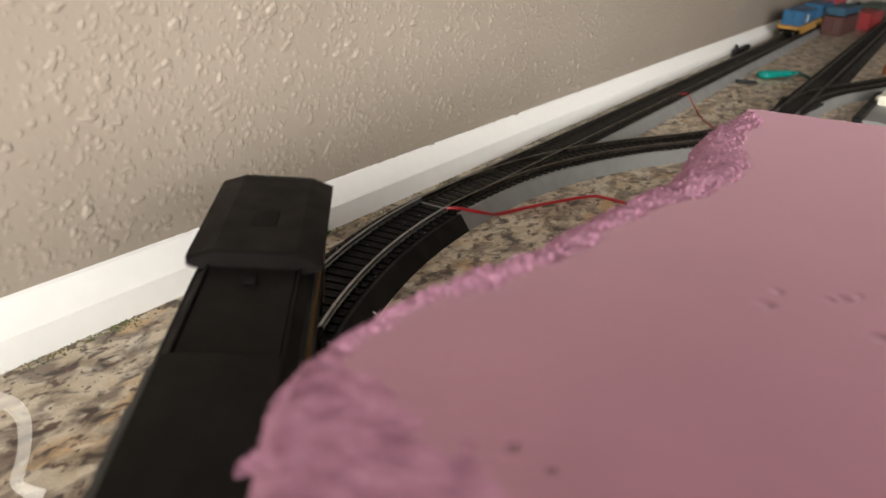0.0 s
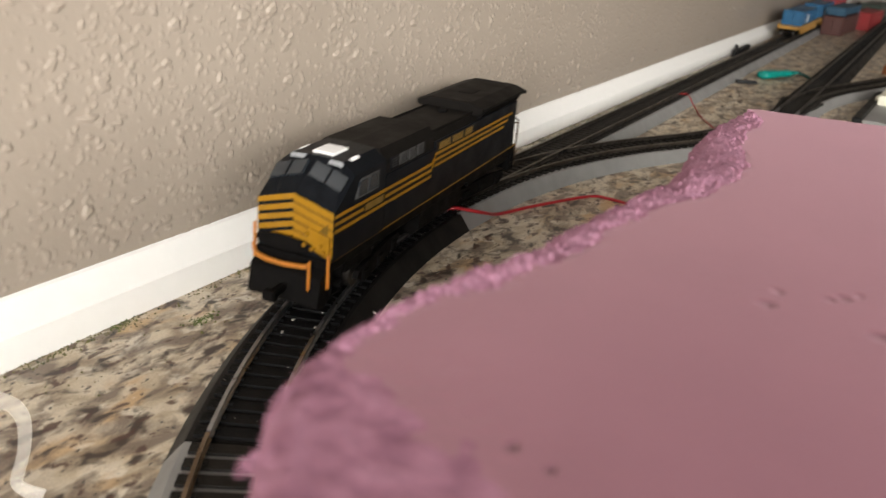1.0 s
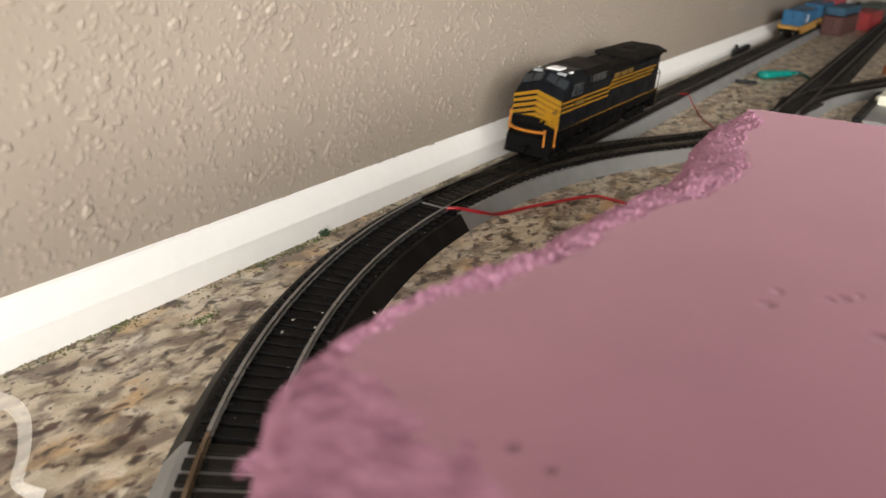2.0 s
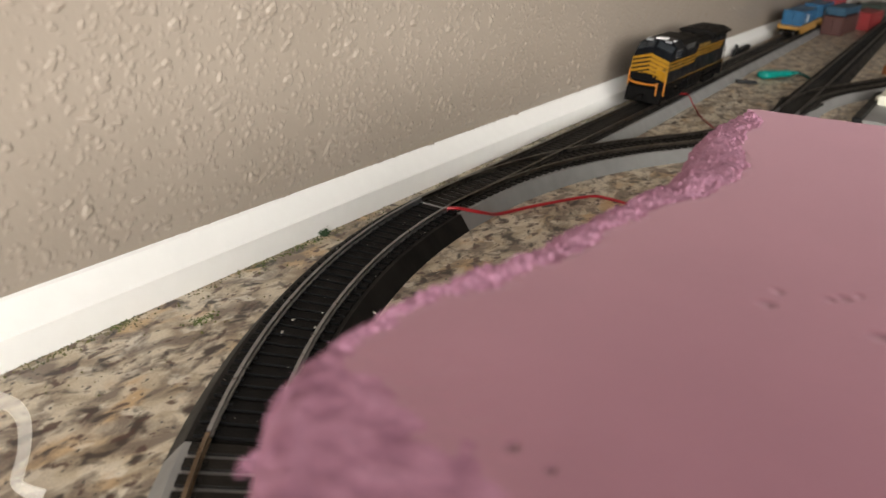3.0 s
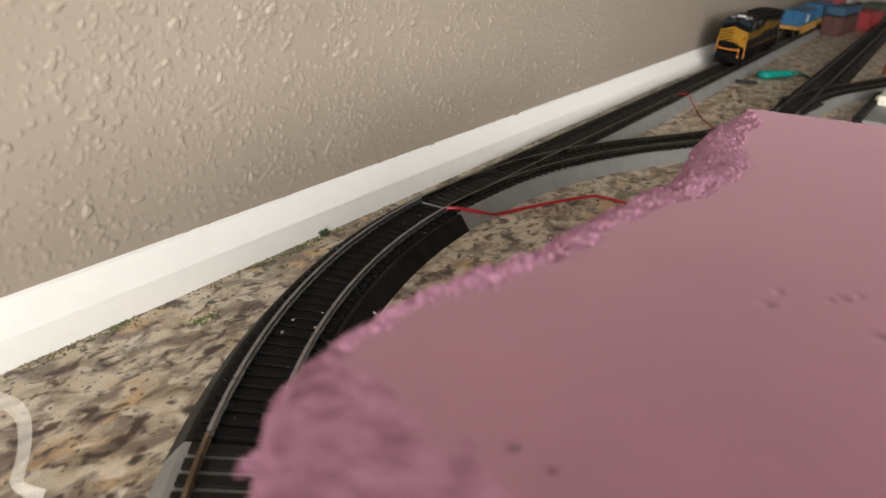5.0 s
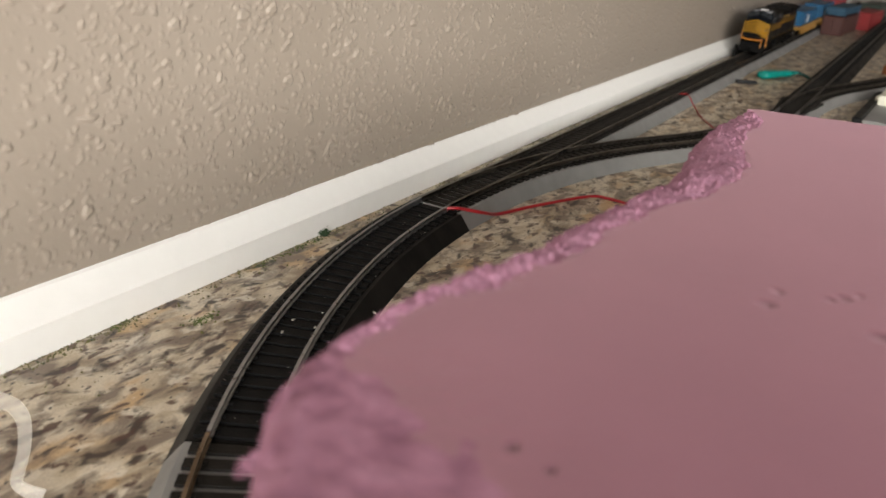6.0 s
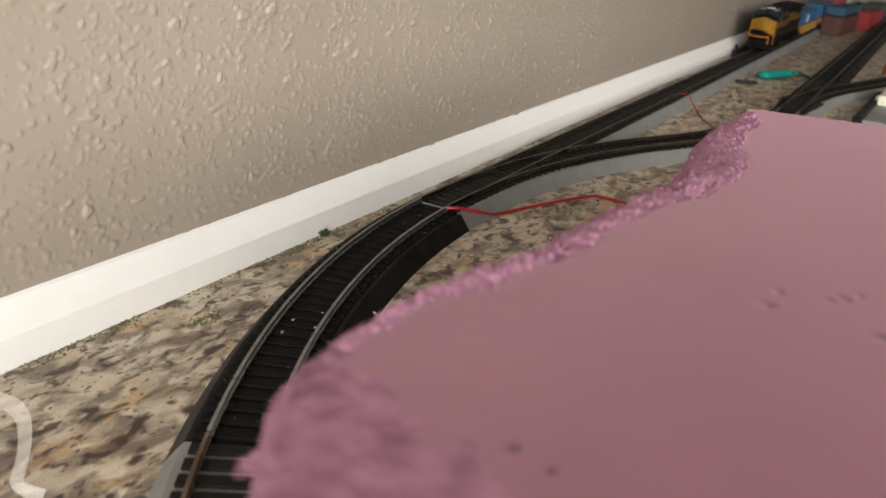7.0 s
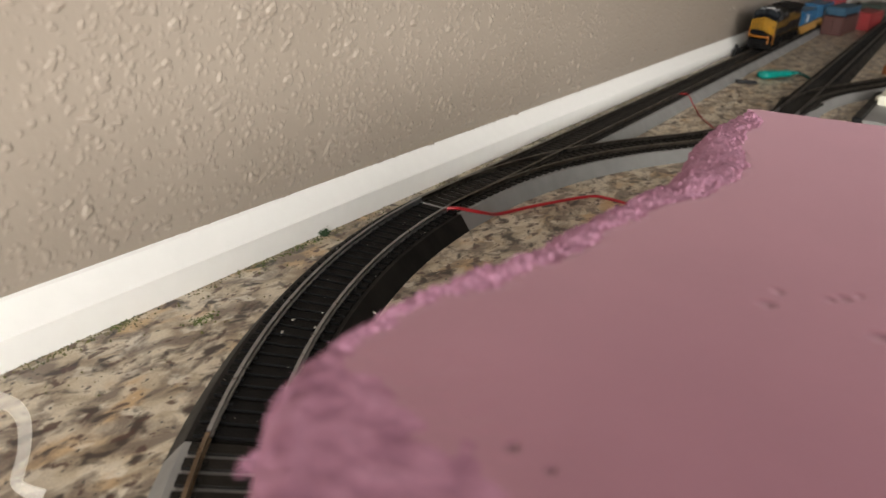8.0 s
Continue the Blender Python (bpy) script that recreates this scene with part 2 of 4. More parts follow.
def prism(bm, outline, a, b, axis="x"):
    """Extrudes a closed 2D outline from a to b along an axis. Outline pairs: (y, z) for x, (x, z) for y, (x, y) for z."""
    def at(p, d):
        return {"x": (d, p[0], p[1]), "y": (p[0], d, p[1]), "z": (p[0], p[1], d)}[axis]
    lo = [bm.verts.new(at(p, a)) for p in outline]
    hi = [bm.verts.new(at(p, b)) for p in outline]
    n = len(outline)
    bm.faces.new(lo)
    bm.faces.new(hi[::-1])
    for i in range(n):
        bm.faces.new((lo[i], lo[(i + 1) % n], hi[(i + 1) % n], hi[i]))
    return lo + hi


def loft(bm, rings, caps=True):
    """Joins closed rings of equal length into a skin."""
    made = [[bm.verts.new(p) for p in ring] for ring in rings]
    n = len(made[0])
    for a, b in zip(made, made[1:]):
        for i in range(n):
            bm.faces.new((a[i], a[(i + 1) % n], b[(i + 1) % n], b[i]))
    if caps:
        bm.faces.new(made[0])
        bm.faces.new(made[-1][::-1])
    return made


def tube(bm, points, radius, sides=8):
    rings = []
    pts = [Vector(p) for p in points]
    for i, p in enumerate(pts):
        d = (pts[min(i + 1, len(pts) - 1)] - pts[max(i - 1, 0)]).normalized()
        side = d.cross(Vector((0, 0, 1)))
        if side.length < 0.05:
            side = d.cross(Vector((1, 0, 0)))
        side.normalize()
        up = side.cross(d)
        rings.append([p + side * radius * math.cos(a) + up * radius * math.sin(a) for a in (2 * math.pi * j / sides for j in range(sides))])
    loft(bm, rings)


def glide(points, n=12):
    """Points of a smooth curve through the given ones."""
    pts = [Vector(p) for p in points]
    out = []
    for i in range(len(pts) - 1):
        a, b, c, d = pts[max(i - 1, 0)], pts[i], pts[i + 1], pts[min(i + 2, len(pts) - 1)]
        for j in range(n):
            t = j / n
            out.append(0.5 * ((2 * b) + (c - a) * t + (2 * a - 5 * b + 4 * c - d) * t * t + (3 * b - a - 3 * c + d) * t ** 3))
    out.append(pts[-1])
    return out


def cylinder(bm, m, radius, depth, sides=20, r2=None):
    bmesh.ops.create_cone(bm, cap_ends=True, segments=sides, radius1=radius, radius2=radius if r2 is None else r2, depth=depth, matrix=m)


# ---- the room ----
def slab(name, x0, x1, y0, y1, z0, z1, mat, label, bevel=0.0):
    bm = bmesh.new()
    box(bm, x0, x1, y0, y1, z0, z1, bevel, 2)
    return tagged(part(name, bm, mat), label, "", "", "structure")


def textured_wall():
    """The wall behind the tracks, with its sprayed splatter texture as real relief."""
    x0, x1, z0, z1 = 0.06, END_X, 0.014, 0.33
    xs = list(np.arange(x0, 0.72, 0.00065)) + list(np.arange(0.72, 1.4, 0.0016)) + list(np.arange(1.4, x1, 0.012)) + [x1]
    zs = list(np.arange(z0, z1, 0.00065)) + [z1]
    X, Z = np.meshgrid(np.array(xs), np.array(zs), indexing="ij")
    rng = np.random.RandomState(7)
    Hh = np.zeros_like(X)
    xa, za = np.array(xs), np.array(zs)
    drops = []
    for k in range(4300):
        cx, cz = rng.uniform(x0, 1.5), rng.uniform(z0, z1)
        if rng.rand() < 0.17:
            drops.append((cx, cz, rng.uniform(0.0013, 0.0029), rng.uniform(0.35, 1.0)))
        for j in range(rng.randint(2, 16)):
            r = 0.0006 + 0.0010 * rng.rand() ** 2.0
            drops.append((cx + rng.normal(0, 0.011), cz + rng.normal(0, 0.011), r, rng.uniform(0.5, 1.0)))
    for cx, cz, r, sq in drops:
        a = rng.uniform(0, math.pi)
        h = r * rng.uniform(0.25, 0.42)
        i0, i1 = np.searchsorted(xa, cx - 2 * r), np.searchsorted(xa, cx + 2 * r)
        j0, j1 = np.searchsorted(za, cz - 2 * r), np.searchsorted(za, cz + 2 * r)
        if i1 <= i0 or j1 <= j0:
            continue
        dxx, dzz = X[i0:i1, j0:j1] - cx, Z[i0:i1, j0:j1] - cz
        dxx = dxx / 1.45
        u = dxx * math.cos(a) + dzz * math.sin(a)
        v = (-dxx * math.sin(a) + dzz * math.cos(a)) / sq
        wob = 1 + 0.25 * np.sin(3 * np.arctan2(v, u) + cx * 900) + 0.15 * np.sin(5 * np.arctan2(v, u) + cz * 700)
        d = np.clip(1 - (u * u + v * v) / (r * r * wob), 0, 1)
        Hh[i0:i1, j0:j1] = np.maximum(Hh[i0:i1, j0:j1], h * np.minimum(1, d * 2.2))
    me = bpy.data.meshes.new("wall_north")
    nx, nz = X.shape
    co = np.stack([X, WALL_Y - Hh, Z], -1).reshape(-1, 3)
    ii, jj = np.meshgrid(np.arange(nx - 1), np.arange(nz - 1), indexing="ij")
    a = (ii * nz + jj).ravel()
    faces = np.stack([a, a + nz, a + nz + 1, a + 1], -1)
    me.from_pydata(co.tolist(), [], faces.tolist())
    me.materials.append(WALL)
    me.shade_smooth()
    ob = new("wall_north", me)
    return tagged(ob, "beige painted wall with a sprayed splatter texture", "wall", "", "structure")


textured_wall()
slab("wall_north_upper", -1.6, END_X + 0.1, WALL_Y, WALL_Y + 0.12, 0.33, 2.4, WALL, "beige painted wall above the worktop")
slab("wall_north_lower", -1.6, END_X + 0.1, WALL_Y + 0.003, WALL_Y + 0.12, -0.9, 0.33, WALL, "beige painted wall core behind the relief")
slab("wall_north_side", -1.6, 0.06, WALL_Y, WALL_Y + 0.003, 0.0, 0.33, WALL, "beige painted wall beside the camera")
slab("worktop", -1.5, END_X, -0.42, WALL_Y, -0.03, 0.0, GRANITE, "polished beige granite worktop with brown and grey flecks", 0.003)
slab("base_cabinet", -1.45, END_X, -0.38, WALL_Y, -0.9, -0.03, CABINET, "painted cabinet carcass below the worktop")
slab("floor", -1.6, END_X, -2.2, WALL_Y, -1.0, -0.9, FLOOR_WOOD, "brown tiled floor")
slab("ceiling", -1.6, END_X + 0.1, -2.2, WALL_Y + 0.1, 2.4, 2.5, CEILING_PAINT, "white painted ceiling")
slab("wall_east", END_X, END_X + 0.1, -2.2, WALL_Y, -0.9, 2.4, ROOM_PAINT, "beige painted wall at the worktop's end")


def wall_with_opening(name, fixed, lo, hi, a0, a1, z0, z1, axis):
    """A wall with one window opening cut through it, in four butted pieces of one mesh."""
    bm = bmesh.new()
    for (p0, p1, q0, q1) in ((lo, a0, -0.9, 2.4), (a1, hi, -0.9, 2.4), (a0, a1, -0.9, z0), (a0, a1, z1, 2.4)):
        if axis == "x":
            box(bm, fixed, fixed + 0.1, p0, p1, q0, q1)
        else:
            box(bm, p0, p1, fixed - 0.1, fixed, q0, q1)
    return tagged(part(name, bm, ROOM_PAINT), "beige painted wall with a window opening", "wall", "", "structure")


wall_with_opening("wall_west", -1.7, -2.2, WALL_Y, -1.6, -0.1, 0.20, 1.15, "x")
wall_with_opening("wall_south", -2.2, -1.7, END_X + 0.1, -1.7 + 0.05, -0.3, 0.20, 1.25, "y")


def ceiling_light():
    """A flat ceiling light: a white pan above its lit panel."""
    thing = empty("ceiling_light", pose(-0.32, -0.09, 2.36))
    tagged(thing, "flat white ceiling light, switched on", "ceiling light")
    bm = bmesh.new()
    box(bm, -0.14, 0.14, -0.14, 0.14, 0.004, 0.040, 0.006, 2)
    part("pan", bm, WHITE, thing, "white metal pan")


ceiling_light()


def baseboard():
    """White wooden trim along the wall: upright lower face, sloped and slightly rounded upper face."""
    bm = bmesh.new()
    y = BOARD_Y
    prof = [(y - 0.0012, 0.0), (y - 0.0003, 0.0114), (y + 0.0008, 0.0127), (y + 0.0085, 0.0205), (y + 0.0100, 0.0212), (WALL_Y + 0.0025, 0.0212), (WALL_Y + 0.0025, 0.0)]
    xs = np.arange(-1.2, END_X, 0.03)
    rings = []
    for x in xs:
        w = 0.0004 * noise.noise((x * 6, 0.3, 0.0))
        rings.append([(x, p[0] + w * (p[0] < WALL_Y - 0.001), p[1] + (0.5 * w if p[1] > 0 else 0)) for p in prof])
    loft(bm, rings)
    return tagged(part("baseboard", bm, TRIM), "white gloss-painted wooden trim along the wall", "trim", "", "structure")


baseboard()


# ---- tracks ----
BED = [(-0.0218, 0.0), (-0.0166, 0.0066), (-0.0156, 0.0077), (0.0156, 0.0077), (0.0166, 0.0066), (0.0218, 0.0)]
RAIL_PROFILE = [(-0.0010, 0.0), (-0.0010, 0.0005), (-0.0004, 0.0008), (-0.0004, 0.0017), (-0.00062, 0.0020), (-0.00062, 0.0026),
                (0.00062, 0.0026), (0.00062, 0.0020), (0.0004, 0.0017), (0.0004, 0.0008), (0.0010, 0.0005), (0.0010, 0.0)]


def arc_points(x, y, heading, length, radius, step=0.006):
    """Points and headings along a straight (radius 0) or an arc (positive radius: turns left)."""
    n = max(2, int(length / step) + 1)
    out = []
    for i in range(n):
        s = length * i / (n - 1)
        if radius == 0:
            out.append((x + s * math.cos(heading), y + s * math.sin(heading), heading))
        else:
            h = heading + s / radius
            out.append((x + radius * (math.sin(h) - math.sin(heading)), y - radius * (math.cos(h) - math.cos(heading)), h))
    return out


def sweep(bm, line, profile, side=0.0, z=0.0):
    rings = []
    for x, y, h in line:
        nx, ny = -math.sin(h), math.cos(h)
        rings.append([(x + nx * (side + p), y + ny * (side + p), z + q) for p, q in profile])
    loft(bm, rings)


def tie_mesh(name, mat, half):
    bm = bmesh.new()
    prism(bm, [(-0.0025, 0.0), (-0.0022, 0.0020), (0.0022, 0.0020), (0.0025, 0.0)], -half, half, "y")
    for side in (-1, 1):
        for d in (-0.0017, 0.0017):
            box(bm, -0.0007, 0.0007, side * GAUGE / 2 + d - 0.0006, side * GAUGE / 2 + d + 0.0006, 0.0018, 0.0029)
    me = bpy.data.meshes.new(name)
    bmesh.ops.recalc_face_normals(bm, faces=bm.faces)
    bm.to_mesh(me)
    bm.free()
    me.materials.append(mat)
    return me


TIE_ON_BLACK = tie_mesh("tie_black", TIE_BLACK, 0.0138)
TIE_ON_GREY = tie_mesh("tie_brown", TIE_BROWN, 0.0131)
TIE_LONG = tie_mesh("tie_long", TIE_BROWN, 0.0136)


def track_section(line, black, label, rail_metal=None):
    thing = empty("track_section")
    tagged(thing, label, "track", "model railway track")
    bedmat, tie, rail = (BLACK_BED, TIE_ON_BLACK, RAIL_STEEL) if black else (GREY_BED, TIE_ON_GREY, RAIL_WARM)
    rail = rail_metal or rail
    if rail_metal and not black:
        tie = TIE_LONG
    bm = bmesh.new()
    sweep(bm, line, BED)
    part("roadbed", bm, bedmat, thing, "black plastic roadbed" if black else "grey plastic roadbed")
    for side in (-1, 1):
        bm = bmesh.new()
        sweep(bm, line, RAIL_PROFILE, side * GAUGE / 2, RAIL - 0.0026)
        part("rail", bm, rail, thing, "worn metal rail")
    total = sum(math.hypot(b[0] - a[0], b[1] - a[1]) for a, b in zip(line, line[1:]))
    n = max(1, int(round(total / TIE_STEP)))
    for i in range(n):
        f = (i + 0.5) / n * (len(line) - 1)
        k = min(int(f), len(line) - 2)
        a, b, t = line[k], line[k + 1], f - int(f)
        x, y, h = (a[j] + (b[j] - a[j]) * t for j in range(3))
        shared("tie", tie, thing, pose(x, y, 0.0067, 0, 0, math.degrees(h)))
    return thing


# black curve from the joint back towards the camera, then grey straights under it
NEAR_ANGLE, FAR_ANGLE = radians(30.65), radians(2.1)


def on_circle(a):
    return XJ - RAD * math.sin(a), YJ - RAD + RAD * math.cos(a)


jx, jy = on_circle(NEAR_ANGLE)
curve = arc_points(jx, jy, NEAR_ANGLE, RAD * (NEAR_ANGLE - FAR_ANGLE), -RAD)
black_curve = track_section(curve, True, "curved track piece with dusty black roadbed")
cx, cy = on_circle(FAR_ANGLE)
bm = bmesh.new()
box(bm, -0.0003, 0.0003, -0.0080, 0.0080, 0.0084, 0.0090)
bmesh.ops.transform(bm, matrix=pose(cx, cy, 0, 0, 0, math.degrees(FAR_ANGLE)), verts=bm.verts)
part("joint_edge", bm, GREY_BED, black_curve, "pale moulded edge at the joint")
for k in range(2):
    a1 = NEAR_ANGLE + (k + 1) * radians(30)
    ex, ey = on_circle(a1)
    track_section(arc_points(ex, ey, a1, RAD * radians(29.9), -RAD), False, "curved track piece with grey roadbed")


def turnout(x, y, heading, length, side, label, main=None, radius=RAD, turn=0.4622):
    """A switch: a straight leg and a curved leg out of the same end, with closure rails and a frog."""
    thing = empty("turnout")
    tagged(thing, label, "track switch", "model railway track")
    straight = arc_points(x, y, heading, length, 0)
    bend = arc_points(x, y, heading, length * 0.12, 0)[:-1] + arc_points(x + length * 0.12 * math.cos(heading), y + length * 0.12 * math.sin(heading), heading, radius * turn, side * radius)
    for nm, ln, dz in (("roadbed", straight, 0.0), ("roadbed", bend, 0.0)):
        bm = bmesh.new()
        sweep(bm, ln, [(p, q + (0.00015 if ln is bend and q else 0)) for p, q in BED])
        dark = main and ln is straight
        part("roadbed", bm, main if dark else GREY_BED, thing, "black plastic roadbed" if dark else "grey plastic roadbed")
    for ln in (straight, bend):
        for s in (-1, 1):
            bm = bmesh.new()
            sweep(bm, ln, RAIL_PROFILE, s * GAUGE / 2, RAIL - 0.0026 + (0.0001 if ln is bend else 0))
            part("rail", bm, RAIL_DULL, thing, "worn metal rail")
    bend_length = sum(math.hypot(q[0] - p[0], q[1] - p[1]) for p, q in zip(bend, bend[1:]))

    def along(line, d):
        for p, q in zip(line, line[1:]):
            step = math.hypot(q[0] - p[0], q[1] - p[1])
            if d <= step or q is line[-1]:
                return [p[j] + (q[j] - p[j]) * min(1.0, d / step) for j in range(3)]
            d -= step

    n = int(length / TIE_STEP)
    for i in range(n):
        f = (i + 0.5) / n
        a = along(straight, f * length)
        b = along(bend, f * bend_length)
        gap = math.hypot(b[0] - a[0], b[1] - a[1])
        sx, sy = x + f * length * math.cos(heading), y + f * length * math.sin(heading)
        if gap < 0.014:
            ob = shared("tie", TIE_LONG, thing, pose(sx + 0.5 * (b[0] - a[0]), sy + 0.5 * (b[1] - a[1]), 0.0067, 0, 0, math.degrees(heading)) @ Matrix.Diagonal((1, 1 + gap / 0.0296, 1, 1)))
        else:
            shared("tie", TIE_LONG, thing, pose(sx, sy, 0.0067, 0, 0, math.degrees(heading)))
            shared("tie", TIE_LONG, thing, pose(b[0], b[1], 0.0069, 0, 0, math.degrees(b[2])))
    bm = bmesh.new()
    box(bm, -0.012, 0.012, -0.0022, 0.0022, 0.0090, 0.0113, 0.0008)
    fr = bend[int(len(bend) * 0.62)]
    bmesh.ops.transform(bm, matrix=pose(fr[0], fr[1] + 0.5 * GAUGE, 0, 0, 0, math.degrees(heading) + side * 6), verts=bm.verts)
    part("frog", bm, BLACK_PLASTIC, thing, "black plastic frog")
    return thing, bend[-1]


SWITCH_X = XJ - RAD * math.sin(FAR_ANGLE)
SWITCH_L = 0.235
_, leg = turnout(SWITCH_X, YJ, 0.0, SWITCH_L, -1, "track switch with grey roadbed close to the wall")
for k in range(9):
    x0 = SWITCH_X + SWITCH_L + 0.0006 + k * 0.2286
    ln = min(0.228, END_X - 0.03 - x0)
    if ln > 0.05:
        track_section(arc_points(x0, YJ, 0.0, ln, 0), False, "straight track piece with grey roadbed along the wall", RAIL_DULL)

# the second line: a reverse curve out of the switch, then a second switch and straights
TURN = -leg[2]
LINK = 0.0240
link = arc_points(leg[0], leg[1], leg[2], LINK, 0)
track_section(link, False, "short straight track piece with grey roadbed", RAIL_DULL)
back = arc_points(link[-1][0], link[-1][1], leg[2], RAD * TURN, RAD)
cut = int(len(back) * 0.5)
track_section(back[:cut + 1], False, "short curved track piece with grey roadbed", RAIL_DULL)
track_section(back[cut:], True, "curved track piece with black roadbed")
sx2, sy2 = back[-1][0] + 0.0006, back[-1][1]
_, leg2 = turnout(sx2, sy2, 0.0, SWITCH_L, -1, "track switch with black and grey roadbed beyond the foam", BLACK_BED, 0.55, 0.309)
for k in range(7):
    x0 = sx2 + SWITCH_L + 0.0006 + k * 0.2286
    ln = min(0.228, END_X - 0.03 - x0)
    if ln > 0.05:
        track_section(arc_points(x0, sy2, 0.0, ln, 0), True, "straight track piece on the second line", RAIL_DULL)
track_section(arc_points(leg2[0], leg2[1], leg2[2], 0.228, 0), False, "straight track piece with grey roadbed branching off", RAIL_DULL)


# ---- pink foam block ----
def foam_block():
    """A foam lid over the bend: one torn long edge, torn near corner, clean far edge."""
    top = 0.100
    base = [Vector((-0.253, -0.151, 0)), Vector((-0.070, -0.0324, 0))] + glide([(0.0180, 0.0259, 0), (0.0310, 0.0345, 0), (0.0436, 0.0428, 0), (0.0573, 0.0526, 0), (0.0650, 0.0580, 0), (0.0725, 0.0622, 0), (0.0830, 0.0628, 0), (0.0950, 0.0630, 0), (0.1082, 0.0627, 0), (0.1237, 0.0605, 0), (0.1378, 0.0570, 0),
                  (0.1597, 0.0560, 0), (0.1841, 0.0533, 0), (0.2166, 0.0507, 0), (0.2542, 0.0551, 0), (0.2900, 0.0562, 0), (0.3095, 0.0515, 0)], 30)
    rim = base + [Vector((0.3126, 0.0492, 0)), Vector((0.3133, 0.045, 0))] + [Vector((0.3133 + 0.29 * (0.045 - y), y, 0)) for y in (0.028, 0.007, -0.014, -0.042, -0.084, -0.14, -0.21)] + [Vector((0.07, -0.232, 0)), Vector((-0.24, -0.232, 0))]
    pts = [rim[0]]
    for p in rim[1:]:
        gap = (p - pts[-1]).length
        n = max(1, int(gap / 0.0007)) if p.x > 0.014 and p.y > -0.05 else max(1, int(gap / 0.014))
        start = pts[-1]
        pts += [start.lerp(p, (i + 1) / n) for i in range(n)]
    n = len(pts)
    centre = Vector((0.10, -0.10, 0))
    sm = []
    for i in range(n):
        t = pts[(i + 6) % n] - pts[i - 6]
        nn = Vector((-t.y, t.x, 0)).normalized()
        sm.append(nn if nn.dot(pts[i] - centre) > 0 else -nn)
    # height and how far in from the rim, ring by ring, then on over the top
    rings = [(0.0730, 0.0040), (0.0765, 0.0032), (0.0800, 0.0024), (0.0830, 0.0017), (0.0858, 0.0011), (0.0884, 0.0006), (0.0906, 0.0003), (0.0926, 0.0001), (0.0942, 0.0), (0.0953, 0.0002), (0.0962, 0.0004), (0.0970, 0.0007), (0.0977, 0.0011), (0.0983, 0.0015), (0.0988, 0.0019), (0.0992, 0.0024), (0.0995, 0.0029), (0.0997, 0.0034), (0.0998, 0.0039), (0.0999, 0.0044)]
    edge_rings = len(rings)
    d = 0.0044
    while d < 0.12:
        d += 0.0009 if d < 0.03 else 0.0013
        rings.append((top, d))

    def ragged(q):
        """How far a tear reaches in, at a place on the board."""
        corner = max(0.0, 1 - (Vector((q.x - 0.058, q.y - 0.047, 0)).length) / 0.034)
        notch = max(0.0, 1 - abs(q.x - 0.229) / 0.05) if q.y > 0.03 else 0.0
        return corner, notch, noise.noise((q.x * 64, q.y * 64, 1.7))

    co, faces, mats = [], [], []
    for r, (z, inset) in enumerate(rings):
        for i, p in enumerate(pts):
            torn = 0.10 + 0.90 * min(1.0, max(0.0, (0.3084 - p.x) / 0.009)) * (1.0 if p.y > 0.032 else min(1.0, max(0.0, (0.14 - p.x) / 0.035)))
            corner, notch, k = ragged(p)
            if r < edge_rings:
                q = p - sm[i] * inset * torn * (1.0 + 0.8 * k + 1.0 * notch + 1.1 * min(1.0, max(0.0, (p.x - 0.10) / 0.06)))
            else:
                q = p - sm[i] * 0.0044 * torn * (1.0 + 0.8 * k + 1.0 * notch + 1.1 * min(1.0, max(0.0, (p.x - 0.10) / 0.06)))
                q = q + (centre - q) * min(0.97, (inset - 0.0044) / max(0.12, (centre - q).length))
            rough = torn if 0 < r < edge_rings else 0.0
            if r >= edge_rings:
                corner, notch, k = ragged(q)
                rough = torn * max(max(0.0, 1 - (inset - 0.0044) / (0.0030 + 0.006 * max(0, k) + 0.004 * notch)), 0.9 * min(1.0, corner * 1.6))
            q = Vector((q.x, q.y, z))
            if rough > 0.01:
                lumps = noise.noise(q * 430) * 0.0008 + noise.noise(q * 900) * 0.0006 + noise.noise(q * 150) * 0.0009
                lumps *= 0.45 + 0.55 * min(1.0, max(0.0, (p.x - 0.070) / 0.07))
                if r < edge_rings:
                    slope = min(1.0, max(0.0, (z - 0.088) / 0.010))
                    q += (sm[i] * (1 - 0.6 * slope) + Vector((0, 0, slope))) * lumps * (1.0 - 0.8 * min(1.0, corner * 1.5)) * rough
                else:
                    q.z += lumps * rough * (0.9 - 0.75 * min(1.0, corner * 2))
            if r >= edge_rings:
                q.z = min(q.z, top + 0.0004) - 0.0004 * rough
            co.append(q)
            if r < len(rings) - 1:
                j = (i + 1) % n
                faces.append((r * n + i, r * n + j, (r + 1) * n + j, (r + 1) * n + i))
                corner, notch, k = ragged(q)
                reach = 0.0056 + 0.0030 * min(1.0, max(0.0, (p.x - 0.16) / 0.10)) + 0.004 * max(0, k) + 0.0016 * noise.noise((q.x * 420, q.y * 420, 0.8))
                mats.append((1 if p.x > 0.082 else 2) if p.x < 0.3084 and (r < edge_rings or inset < reach or corner + 0.18 * k + 0.14 * noise.noise((q.x * 300, q.y * 300, 2.8)) > 0.42) else 0)
    faces += [tuple(range((len(rings) - 1) * n, len(rings) * n)), tuple(range(n))[::-1]]
    mats += [0, 1]
    me = bpy.data.meshes.new("foam_board")
    me.from_pydata([tuple(c) for c in co], [], faces)
    me.polygons.foreach_set("material_index", mats)
    me.materials.append(FOAM)
